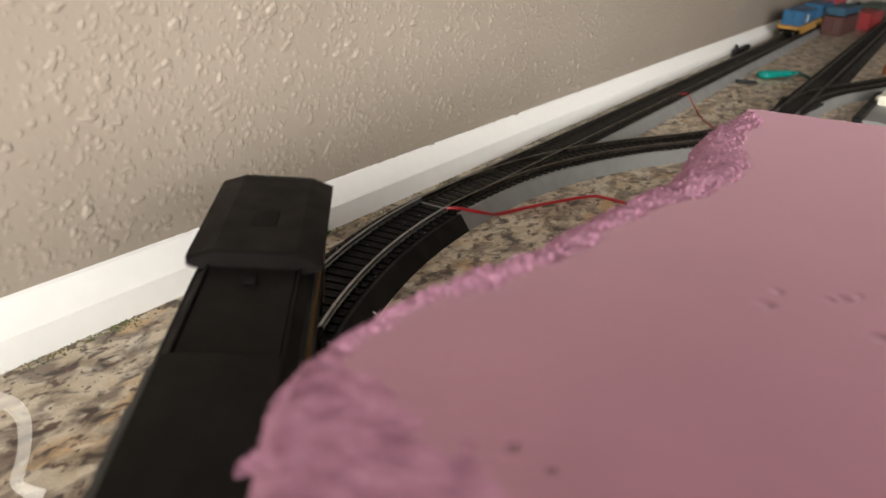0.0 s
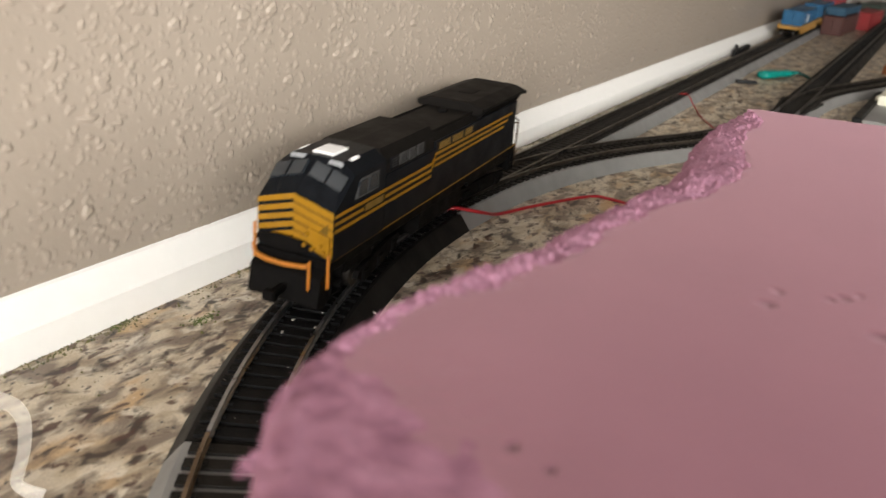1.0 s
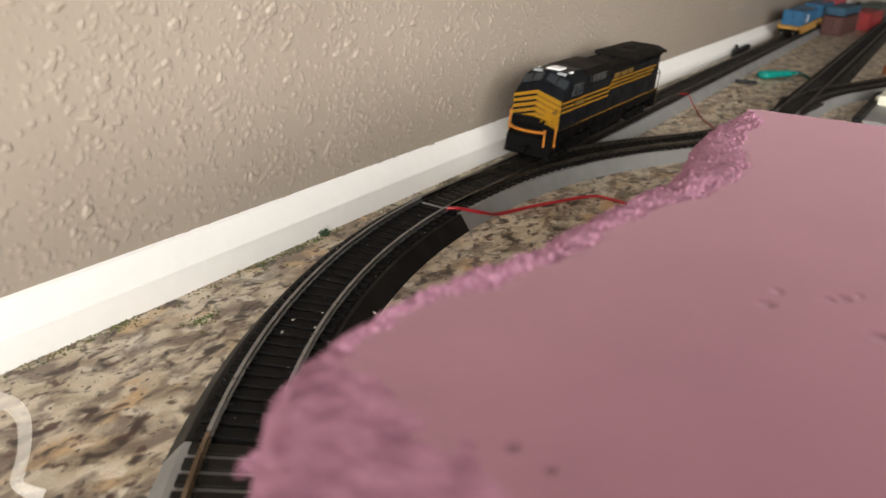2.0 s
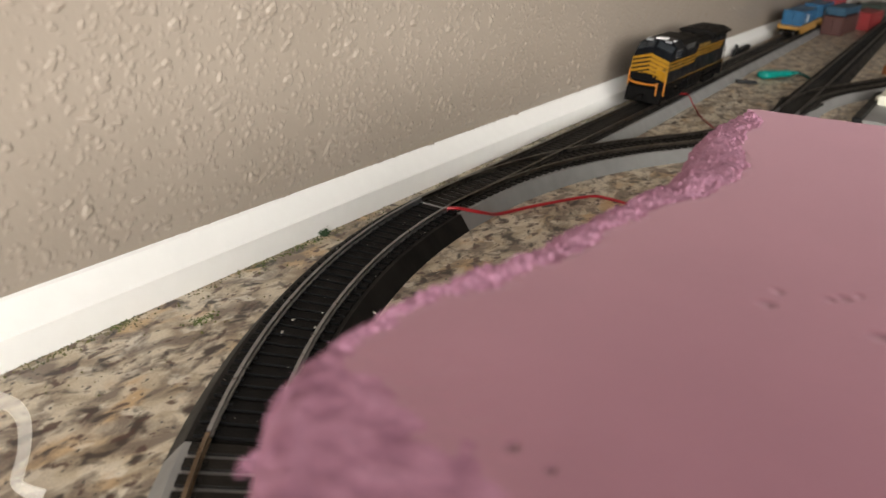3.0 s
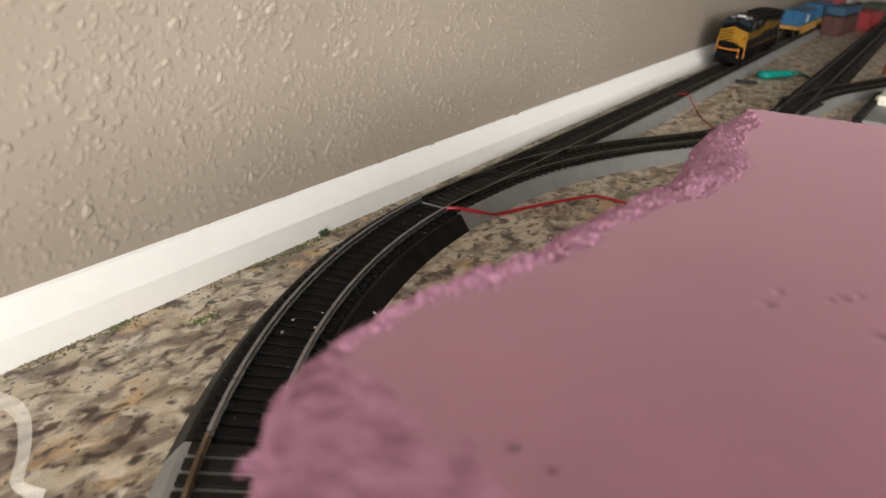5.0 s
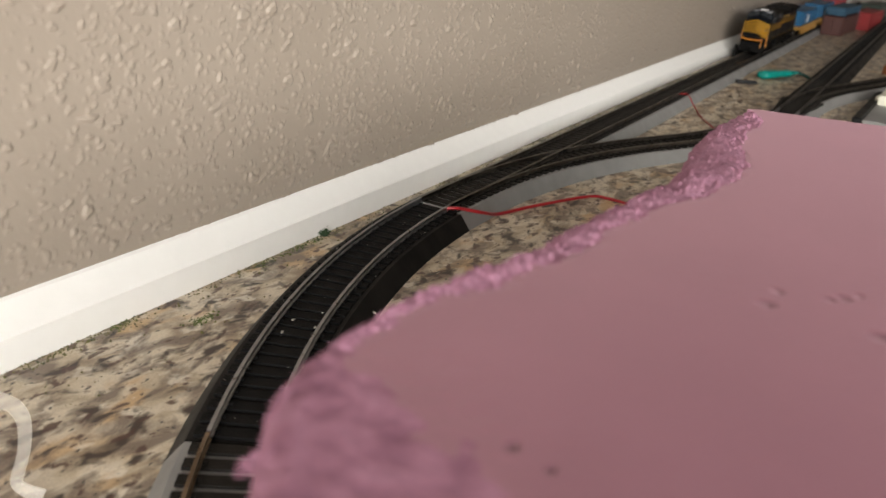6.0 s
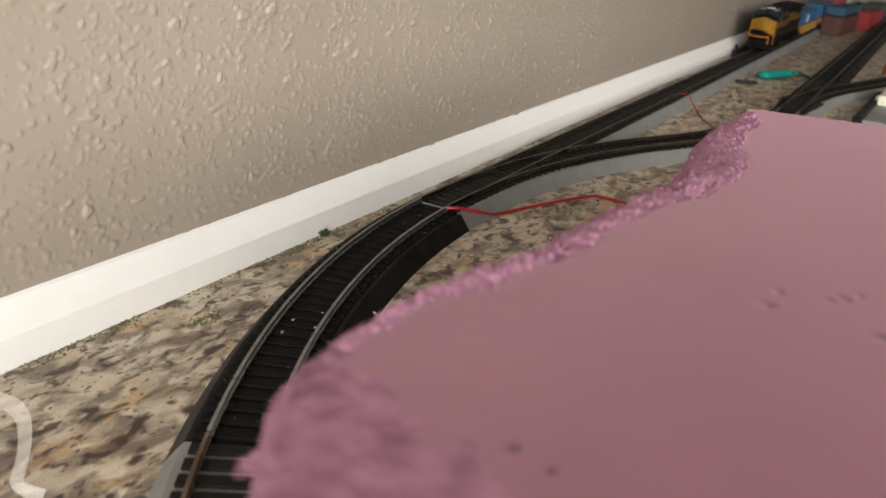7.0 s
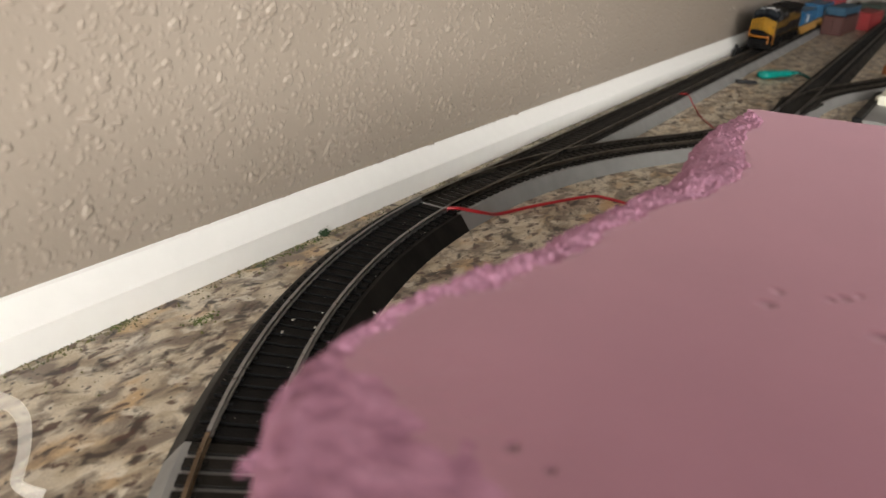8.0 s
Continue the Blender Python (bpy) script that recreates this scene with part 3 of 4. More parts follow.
    me.materials.append(TORN)
    me.materials.append(WORN)
    bm = bmesh.new()
    bm.from_mesh(me)
    bmesh.ops.triangulate(bm, faces=[f for f in bm.faces if len(f.verts) > 4])
    bmesh.ops.recalc_face_normals(bm, faces=bm.faces)
    bm.to_mesh(me)
    bm.free()
    me.shade_smooth()
    board = tagged(new("foam_board", me), "pink insulation foam board with a torn edge", "foam board")
    # torn beads and fibres standing on the rough edge
    rng = random.Random(5)
    crumb_v, crumb_f = [], []
    torn_faces = [p for p in me.polygons if p.material_index > 0 and p.center.z > 0.080]

    def crumb(c, nor, r):
        b = len(crumb_v)
        side = nor.orthogonal().normalized()
        other = nor.cross(side)
        for k in range(5):
            a = k * 1.2566 + rng.uniform(-0.4, 0.4)
            rr = r * rng.uniform(0.6, 1.2)
            crumb_v.append(tuple(c + (side * math.cos(a) + other * math.sin(a)) * rr))
        crumb_v.append(tuple(c + nor * r * rng.uniform(0.5, 1.5) + side * r * rng.uniform(-0.5, 0.5)))
        crumb_v.append(tuple(c - nor * r * 0.8))
        for k in range(5):
            crumb_f.append((b + k, b + (k + 1) % 5, b + 5))
            crumb_f.append((b + (k + 1) % 5, b + k, b + 6))

    for p in torn_faces:
        near = p.material_index == 2
        rim = p.center.z < 0.0992
        chance = (0.30 if rim else 0.0) if near else 0.30
        if rng.random() < chance:
            crumb(p.center.copy(), p.normal.copy(), rng.uniform(0.0002, 0.00042) if near else rng.uniform(0.00025, 0.00062))
    for k in range(60):
        u = rng.random()
        c = Vector((0.0646, 0.0566, 0.0938)).lerp(Vector((0.0623, 0.0592, 0.0914)), u) + Vector((rng.gauss(0, 0.0004), rng.gauss(0, 0.0004), rng.gauss(0, 0.0005)))
        crumb(c, Vector((-0.5, 0.7, -0.3)).normalized(), rng.uniform(0.0003, 0.0006) * (1.2 - 0.7 * u))
    cm = bpy.data.meshes.new("torn_fringe")
    cm.from_pydata(crumb_v, [], crumb_f)
    cm.materials.append(TORN)
    fringe = tagged(new("torn_fringe", cm), "crumbly torn foam fringe", "", "", "stuff")
    fringe.parent = board
    return board


def foam_riser(x, y):
    bm = bmesh.new()
    box(bm, -0.05, 0.05, -0.03, 0.03, 0.0, 0.0731, 0.002, 2)
    ob = tagged(part("foam_riser", bm, FOAM), "pink foam block propping up the foam board", "foam block", "foam risers")
    ob.location = (x, y, 0)


foam_block()
foam_riser(0.25, -0.075)
foam_riser(0.10, -0.190)


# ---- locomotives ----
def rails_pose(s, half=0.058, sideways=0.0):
    """The pose of a vehicle whose middle has gone s metres along the line from the joint; its trucks ride the rails."""
    def at(d):
        if d >= 0:
            return XJ + d, YJ
        a = -d / RAD
        return XJ - RAD * math.sin(a), YJ - RAD + RAD * math.cos(a)
    (ax, ay), (bx, by) = at(s - half), at(s + half)
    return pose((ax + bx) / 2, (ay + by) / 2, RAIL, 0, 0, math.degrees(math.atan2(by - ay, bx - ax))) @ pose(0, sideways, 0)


def wheel_truck(parent, x):
    """A three-axle truck with side frames, springs and wheels."""
    bm = bmesh.new()
    for s in (-1, 1):
        prism(bm, [(-0.026, 0.0070), (-0.024, 0.0095), (-0.010, 0.0105), (0.010, 0.0105), (0.024, 0.0095), (0.026, 0.0070), (0.022, 0.0045), (0.012, 0.0035), (-0.012, 0.0035), (-0.022, 0.0045)],
              s * 0.0118, s * 0.0142, "y")
        for ax in (-0.018, 0.0, 0.018):
            box(bm, ax - 0.003, ax + 0.003, s * 0.0140 - 0.0012, s * 0.0140 + 0.0012, 0.0035, 0.0085, 0.0006)
    box(bm, -0.022, 0.022, -0.0075, 0.0075, 0.0055, 0.0100, 0.0006)
    truck = part("truck", bm, LOCO_UNDER, parent, "black truck with three axles")
    truck.location = (x, 0, 0)
    for ax in (-0.018, 0.0, 0.018):
        bm = bmesh.new()
        for s in (-1, 1):
            cylinder(bm, Matrix.Translation((0, s * 0.0083, 0)) @ Matrix.Rotation(math.pi / 2, 4, "X"), 0.0055, 0.0026, 20)
        cylinder(bm, Matrix.Rotation(math.pi / 2, 4, "X"), 0.0012, 0.016, 8)
        w = part("wheelset", bm, STEEL, truck, "metal wheelset")
        w.location = (ax, 0, 0.0055)
    return truck


def stripe(bm, outline_x0, outline_x1, y, z0, z1, dz=0.0):
    """A painted band standing a hair proud of a side."""
    t = 0.0002
    s = 1 if y > 0 else -1
    v = [bm.verts.new(p) for p in ((outline_x0, y, z0), (outline_x1, y, z0 + dz), (outline_x1, y, z1 + dz), (outline_x0, y, z1),
                                   (outline_x0, y + s * t, z0), (outline_x1, y + s * t, z0 + dz), (outline_x1, y + s * t, z1 + dz), (outline_x0, y + s * t, z1))]
    for f in ((0, 1, 2, 3), (4, 5, 6, 7), (0, 1, 5, 4), (1, 2, 6, 5), (2, 3, 7, 6), (3, 0, 4, 7)):
        bm.faces.new([v[i] for i in f])


def decal(name, parent, mat, corners, normal, thick=0.00025, label=""):
    """A thin plate with four corners, standing proud along the normal."""
    n = Vector(normal).normalized() * thick
    bm = bmesh.new()
    lo = [bm.verts.new(Vector(c) - n * 0.2) for c in corners]
    hi = [bm.verts.new(Vector(c) + n) for c in corners]
    bm.faces.new(lo)
    bm.faces.new(hi)
    for i in range(len(lo)):
        j = (i + 1) % len(lo)
        bm.faces.new((lo[i], lo[j], hi[j], hi[i]))
    return part(name, bm, mat, parent, label)


CAB_FRONT = [(-0.0172, 0.0205), (-0.0172, 0.0392), (-0.0085, 0.0418), (0.0, 0.0443), (0.0085, 0.0418), (0.0172, 0.0392), (0.0172, 0.0205)]
CAB_REAR = [(-0.0172, 0.0205), (-0.0171, 0.0500), (-0.0116, 0.0543), (0.0, 0.0549), (0.0116, 0.0543), (0.0171, 0.0500), (0.0172, 0.0205)]
CAB_X0, CAB_X1 = -0.1035, -0.0890


def windshield_point(u, v):
    """A point of the sloped front: u from -1 to 1 across, v from 0 at the nose to 1 at the roof."""
    def across(prof):
        p = prof[1:6]
        f = (u + 1) * 2
        i = min(3, int(f))
        t = f - i
        return Vector((p[i][0] + (p[i + 1][0] - p[i][0]) * t, p[i][1] + (p[i + 1][1] - p[i][1]) * t, 0))
    a, b = across(CAB_FRONT), across(CAB_REAR)
    c = a.lerp(b, v)
    return Vector((CAB_X0 + (CAB_X1 - CAB_X0) * v, c.x, c.y))


def slope_plate(name, parent, mat, u0, u1, v0, v1, thick, label=""):
    bm = bmesh.new()
    n = 4
    mid = windshield_point((u0 + u1) / 2, (v0 + v1) / 2)
    du = windshield_point(u1, v0) - windshield_point(u0, v0)
    dv = windshield_point(u0, v1) - windshield_point(u0, v0)
    nor = du.cross(dv).normalized()
    if nor.x > 0:
        nor = -nor
    rows = []
    for lift in (-0.0003, thick):
        rows.append([[bm.verts.new(windshield_point(u0 + (u1 - u0) * i / n, v0 + (v1 - v0) * j / n) + nor * lift) for i in range(n + 1)] for j in range(n + 1)])
    for g in rows:
        for j in range(n):
            for i in range(n):
                bm.faces.new((g[j][i], g[j][i + 1], g[j + 1][i + 1], g[j + 1][i]))
    rim = [(0, i) for i in range(n)] + [(j, n) for j in range(n)] + [(n, n - i) for i in range(n)] + [(n - j, 0) for j in range(n)]
    for (a, b), (c, d) in zip(rim, rim[1:] + rim[:1]):
        bm.faces.new((rows[0][a][b], rows[0][c][d], rows[1][c][d], rows[1][a][b]))
    return part(name, bm, mat, parent, label)


def locomotive():
    """Black diesel with a gold nose; its front looks along -x. The origin lies on the rails."""
    loco = empty("model_locomotive")
    tagged(loco, "black model diesel locomotive with gold stripes and nose", "model train")
    bm = bmesh.new()
    box(bm, -0.1060, 0.1050, -0.0168, 0.0168, 0.0160, 0.0207, 0.0005)
    box(bm, -0.100, 0.102, -0.010, 0.010, 0.010, 0.0160)
    for s in (-1, 1):
        box(bm, -0.092, -0.070, s * 0.0150 - 0.0012, s * 0.0150 + 0.0012, 0.0115, 0.0162, 0.0003)
        box(bm, 0.034, 0.096, s * 0.0150 - 0.0010, s * 0.0150 + 0.0010, 0.0130, 0.0162, 0.0003)
    part("underframe", bm, LOCO_UNDER, loco, "black underframe")
    bm = bmesh.new()
    prism(bm, [(-0.0158, 0.016), (-0.0158, 0.008), (-0.0125, 0.0042), (0.0125, 0.0042), (0.0158, 0.008), (0.0158, 0.016)], -0.024, 0.026, "x")
    part("fuel_tank", bm, LOCO_UNDER, loco, "black fuel tank")
    # hoods
    bm = bmesh.new()
    prism(bm, [(-0.0166, 0.0205), (-0.0164, 0.0500), (-0.0132, 0.0541), (0.0, 0.0546), (0.0132, 0.0541), (0.0164, 0.0500), (0.0166, 0.0205)], -0.0640, -0.0150, "x")
    part("front_hood", bm, [ROOF_BLACK], loco, "dull black equipment hood")
    bm = bmesh.new()
    prism(bm, [(-0.0162, 0.0205), (-0.0160, 0.0474), (-0.0118, 0.0506), (0.0118, 0.0506), (0.0160, 0.0474), (0.0162, 0.0205)], -0.0148, 0.0395, "x")
    part("engine_hood", bm, [ROOF_BLACK], loco, "dull black engine hood")
    bm = bmesh.new()
    prism(bm, [(-0.0166, 0.0205), (-0.0166, 0.0470), (0.0166, 0.0470), (0.0166, 0.0205)], 0.0397, 0.0985, "x")
    part("rear_hood", bm, LOCO_BLACK, loco, "black rear hood")
    bm = bmesh.new()
    box(bm, 0.0270, 0.0310, -0.0022, 0.0022, 0.0500, 0.0522, 0.0005)
    part("exhaust_stack", bm, LOCO_UNDER, loco, "black exhaust stack")
    bm = bmesh.new()
    for s in (-1, 1):
        box(bm, -0.0130, 0.0380, s * 0.0128 - 0.0004, s * 0.0128 + 0.0004, 0.0495, 0.0512, 0.0002)
    part("hood_ridge", bm, ROOF_BLACK, loco, "dull black hood ridges")
    # flared radiator: narrow foot, wide wings, slightly peaked top
    bm = bmesh.new()
    sect = [(-0.0130, 0.0496), (-0.0186, 0.0510), (-0.0192, 0.0517), (-0.0192, 0.0528), (-0.0116, 0.0553), (0.0116, 0.0553), (0.0192, 0.0528), (0.0192, 0.0517), (0.0186, 0.0510), (0.0130, 0.0496)]
    loft(bm, [[(x, y * k, z - d) for y, z in sect] for x, k, d in ((0.0380, 0.985, 0.0006), (0.0392, 1.0, 0.0), (0.1030, 1.0, 0.0), (0.1080, 0.99, 0.0010))])
    rad = part("radiator", bm, ROOF_BLACK, loco, "dull black flared radiator")
    bm = bmesh.new()
    box(bm, 0.0580, 0.0700, -0.0040, 0.0040, 0.0549, 0.0557, 0.0003)
    part("roof_hatch", bm, LOCO_UNDER, rad, "black roof hatch")
    bm = bmesh.new()
    prism(bm, [(-0.0155, 0.0466), (-0.0183, 0.0507), (0.0183, 0.0507), (0.0155, 0.0466)], 0.0440, 0.1010, "x")
    part("neck", bm, LOCO_UNDER, rad, "black radiator neck")
    bm = bmesh.new()
    box(bm, 0.0425, 0.0442, -0.0085, 0.0085, 0.0472, 0.0498, 0.0003)
    part("intake", bm, GRILLE, rad, "dark grey intake screen")
    for s in (-1, 1):
        for i in range(3):
            decal("louvre", rad, GRILLE, [(0.044 + i * 0.018, s * 0.0136, 0.0497), (0.060 + i * 0.018, s * 0.0136, 0.0497), (0.060 + i * 0.018, s * 0.0180, 0.0508), (0.044 + i * 0.018, s * 0.0180, 0.0508)], (0, s * 0.5, -0.9))
    # cab with its sloped front
    bm = bmesh.new()
    loft(bm, [[(CAB_X0, y, z) for y, z in CAB_FRONT], [(CAB_X1, y, z) for y, z in CAB_REAR], [(-0.0635, y, z) for y, z in CAB_REAR]])
    cab = part("cab", bm, LOCO_BLACK, loco, "black cab")
    # each half of the windshield is one flat pane with a divider bar
    for u0, u1 in ((-0.90, -0.07), (0.07, 0.90)):
        corners = [windshield_point(u, v) for u, v in ((u0, 0.44), (u1, 0.44), (u1, 0.82), (u0, 0.82))]
        mid = sum(corners, Vector()) / 4
        flat = (corners[2] - corners[0]).cross(corners[3] - corners[1]).normalized()
        flat = flat if flat.x < 0 else -flat
        level = [c - flat * (c - mid).dot(flat) for c in corners]
        lift = max((windshield_point(u, v) - mid).dot(flat) for u in (u0, (u0 + u1) / 2, u1) for v in (0.44, 0.63, 0.82)) + 0.0002
        decal("windshield", cab, SMOKED, [c + flat * (lift - 0.0010) for c in level], flat, 0.0010, "smoked glossy windshield pane")
        lo, hi = level[0].lerp(level[1], 0.47), level[3].lerp(level[2], 0.47)
        lo2, hi2 = level[0].lerp(level[1], 0.53), level[3].lerp(level[2], 0.53)
        decal("divider", cab, LOCO_BLACK, [c + flat * lift for c in (lo, lo2, hi2, hi)], flat, 0.0003, "black divider bar")
    for u0, u1 in ((-0.56, -0.27), (0.22, 0.50)):
        slope_plate("number_board", cab, GREY_LIGHT, u0, u1, 0.875, 0.97, 0.0006, "pale grey number board")
    for s in (-1, 1):
        decal("side_window", cab, LOUVRE_GREY, [(-0.0885, s * 0.0172, 0.0405), (-0.0700, s * 0.0172, 0.0405), (-0.0700, s * 0.0172, 0.0478), (-0.0850, s * 0.0172, 0.0478)], (0, s, 0), 0.0003, "grey framed cab window")
        for x0, x1 in ((-0.0870, -0.0795), (-0.0785, -0.0710)):
            decal("pane", cab, SMOKED, [(x0, s * 0.0173, 0.0413), (x1, s * 0.0173, 0.0413), (x1, s * 0.0173, 0.0470), (x0 + 0.001, s * 0.0173, 0.0470)], (0, s, 0), 0.0005, "smoked pane")
        decal("roof_marker", cab, WHITE, [(-0.0845, s * 0.0121, 0.0532), (-0.0780, s * 0.0121, 0.0532), (-0.0780, s * 0.0110, 0.0542), (-0.0845, s * 0.0110, 0.0542)], (0, s * 0.7, 0.7), 0.0006, "white roof marker")
    bm = bmesh.new()
    box(bm, -0.0860, -0.0745, -0.0052, 0.0044, 0.0545, 0.0557, 0.0005, 2)
    part("roof_panel", bm, WHITE, cab, "white roof panel")
    # gold chevrons on the nose
    fx = CAB_X0 - 0.0002
    nose = part("nose", nose_mesh(fx), LOCO_BLACK, loco, "black nose panel")
    for i in range(5):
        top = 0.0443 - i * 0.0036
        for s in (-1, 1):
            h = 0.0028 if s < 0 else 0.0021
            decal("chevron", nose, GOLD, [(fx - 0.0012, 0.0, top), (fx - 0.0001, s * 0.0171, top - 0.0050), (fx - 0.0001, s * 0.0171, top - 0.0050 - h), (fx - 0.0012, 0.0, top - h)], (-1, 0, 0), 0.0003, "gold chevron")
    # darker gold behind the chevrons on this half only
    decal("nose_half", nose, DARKER_GOLD, [(fx - 0.0010, -0.0005, 0.0440), (fx - 0.0001, -0.0171, 0.0390), (fx - 0.0001, -0.0171, 0.0212), (fx - 0.0010, -0.0090, 0.0240), (fx - 0.0010, -0.0005, 0.0262)], (-1, 0, 0), 0.0002, "dull gold nose half")
    # solid black oval: paints the shade of the recess under the nose
    bm = bmesh.new()
    ring = [(0.0135 * math.cos(2 * math.pi * i / 20), 0.0243 + 0.0030 * math.sin(2 * math.pi * i / 20)) for i in range(20)]
    prism(bm, [(y + 0.0035, z) for y, z in ring], fx - 0.0022, fx - 0.0004, "x")
    part("nose_hollow_shade", bm, LOCO_UNDER, nose, "black oval plate standing in for the shaded hollow under the nose")
    bm = bmesh.new()
    prism(bm, [(-0.0160, 0.0300), (-0.0070, 0.0325), (-0.0065, 0.0262), (-0.0100, 0.0235), (-0.0160, 0.0215)], fx - 0.0015, fx - 0.0002, "x")
    part("nose_door", bm, GOLD, nose, "gold nose door")
    for y, z in ((-0.0055, 0.0255), (-0.0090, 0.0245), (-0.0125, 0.0262), (-0.0065, 0.0300), (-0.0140, 0.0240)):
        bm = bmesh.new()
        box(bm, fx - 0.0026, fx - 0.0010, y - 0.0009, y + 0.0009, z - 0.0008, z + 0.0008, 0.0004)
        part("nose_fitting", bm, GOLD, nose, "gold headlight housing")
    # side stripes, low along the cab and front hood, higher along the rear
    for s in (-1, 1):
        y = s * 0.01725
        for i in range(3):
            z = 0.0371 - i * 0.0029
            bm = bmesh.new()
            x_end = -0.0180
            if i == 1:
                stripe(bm, -0.1032, -0.0815, y, z, z + 0.0013)
                stripe(bm, -0.0635, x_end, y, z, z + 0.0013)
            else:
                stripe(bm, -0.1032, x_end, y, z, z + 0.0013)
            part("stripe", bm, GOLD, loco, "gold side stripe")
            z2 = 0.0409 - i * 0.0027
            bm = bmesh.new()
            stripe(bm, -0.0150, 0.0905 - i * 0.006, y, z2, z2 + 0.0012)
            part("stripe", bm, GOLD, loco, "gold side stripe")
            if i < 2:
                bm = bmesh.new()
                stripe(bm, x_end, -0.0150, y, z, z + 0.0013, z2 - z - 0.0013 if i == 0 else z2 - z)
                part("stripe", bm, GOLD, loco, "gold side stripe")
        # side skins that carry the stripes flush with the cab
        bm = bmesh.new()
        box(bm, -0.0634, 0.0985, min(s * 0.0160, s * 0.01722), max(s * 0.0160, s * 0.01722), 0.0208, 0.0440, 0.0003)
        box(bm, -0.0146, 0.0985, min(s * 0.0158, s * 0.01720), max(s * 0.0158, s * 0.01720), 0.0430, 0.0472, 0.0003)
        part("side_skin", bm, LOCO_BLACK, loco, "black side panels")
        bm = bmesh.new()
        stripe(bm, -0.0800, -0.0650, y, 0.0336, 0.0362)
        part("number_plate", bm, DULL_GOLD, loco, "dull gold number plate")
        for x0, x1 in ((-0.0105, 0.0010), (0.0050, 0.0165), (0.0205, 0.0300)):
            bm = bmesh.new()
            xx = x0
            while xx < x1:
                stripe(bm, xx, xx + 0.0017, y, 0.0430, 0.0462)
                xx += 0.0026
            part("lettering", bm, DULL_GOLD, loco, "small gold lettering, too blurred to read")
        bm = bmesh.new()
        stripe(bm, -0.1035, 0.1045, s * 0.0169, 0.0203, 0.0209)
        part("sill_line", bm, GOLD, loco, "thin gold sill line")
        for i in range(4):
            x0 = -0.0590 + i * 0.0084
            frame_m = LOCO_BLACK if i == 0 else LOUVRE_GREY
            g = decal("grille", loco, frame_m, [(x0, s * 0.0166, 0.0452), (x0 + 0.0066, s * 0.0166, 0.0452), (x0 + 0.0066, s * 0.0164, 0.0498), (x0, s * 0.0164, 0.0498)], (0, s, 0), 0.0004, "grey hood grille")
            for k in range(4):
                z = 0.0458 + k * 0.0010
                decal("slat", g, GRILLE, [(x0 + 0.0005, s * 0.0169, z), (x0 + 0.0061, s * 0.0169, z), (x0 + 0.0061, s * 0.0169, z + 0.0004), (x0 + 0.0005, s * 0.0169, z + 0.0004)], (0, s, 0), 0.0003)
    # pilot, coupler, steps
    bm = bmesh.new()
    prism(bm, [(-0.1060, 0.0175), (-0.1100, 0.0150), (-0.1120, 0.0040), (-0.1080, 0.0025), (-0.1010, 0.0060), (-0.1010, 0.0175)], -0.0160, 0.0160, "y")
    part("pilot", bm, LOCO_UNDER, loco, "black pilot with plough")
    bm = bmesh.new()
    prism(bm, [(0.1050, 0.0175), (0.1080, 0.0150), (0.1090, 0.0050), (0.1010, 0.0060), (0.1010, 0.0175)], -0.0155, 0.0155, "y")
    part("rear_pilot", bm, LOCO_UNDER, loco, "black rear pilot")
    for x0, x1 in ((-0.1200, -0.108), (0.107, 0.1180)):
        bm = bmesh.new()
        box(bm, x0, x1, -0.0016, 0.0016, 0.0075, 0.0105, 0.0005)
        tip = x0 if x0 < 0 else x1
        box(bm, tip - 0.0018, tip + 0.0018, -0.0030, 0.0026, 0.0068, 0.0112, 0.0006)
        part("coupler", bm, LOCO_UNDER, loco, "black knuckle coupler")
    # handrails
    bm = bmesh.new()
    tube(bm, glide([(-0.1068, 0.0168, 0.0215), (-0.1110, 0.0120, 0.0195), (-0.1122, 0.0, 0.0190), (-0.1110, -0.0105, 0.0195)], 6), 0.00085, 8)
    part("front_rail", bm, ORANGE, loco, "orange front rail")
    for y, x, z0, z1 in ((-0.0112, -0.1108, 0.0105, 0.0215), (-0.0168, -0.1062, 0.0105, 0.0235), (0.0168, -0.1062, 0.0160, 0.0300)):
        bm = bmesh.new()
        tube(bm, [(x, y, z0), (x, y, z1)], 0.00065, 8)
        part("grab_rail", bm, ORANGE, loco, "orange grab rail")
    for y in (-0.0168, 0.0168):
        bm = bmesh.new()
        tube(bm, [(0.1060, y, 0.0080), (0.1060, y, 0.0345), (0.1000, y, 0.0370)], 0.0005, 6)
        part("rear_grab_rail", bm, RAIL_WARM, loco, "pale rear grab rail")
    bm = bmesh.new()
    tube(bm, glide([(0.1060, -0.0168, 0.0330), (0.1068, 0.0, 0.0320), (0.1060, 0.0168, 0.0330)], 6), 0.0005, 6)
    part("rear_rail", bm, RAIL_WARM, loco, "pale rear rail")
    for s in (-1, 1):
        for x in (-0.1000, 0.1005):
            bm = bmesh.new()
            for z in (0.0065, 0.0110):
                box(bm, x - 0.0040, x + 0.0040, s * 0.0152 - 0.0020, s * 0.0152 + 0.0020, z, z + 0.0007)
            for dx in (-0.0040, 0.0036):
                box(bm, x + dx, x + dx + 0.0004, s * 0.0152 - 0.0018, s * 0.0152 + 0.0018, 0.0065, 0.0165)
            part("steps", bm, LOCO_UNDER, loco, "black steps")
    return loco


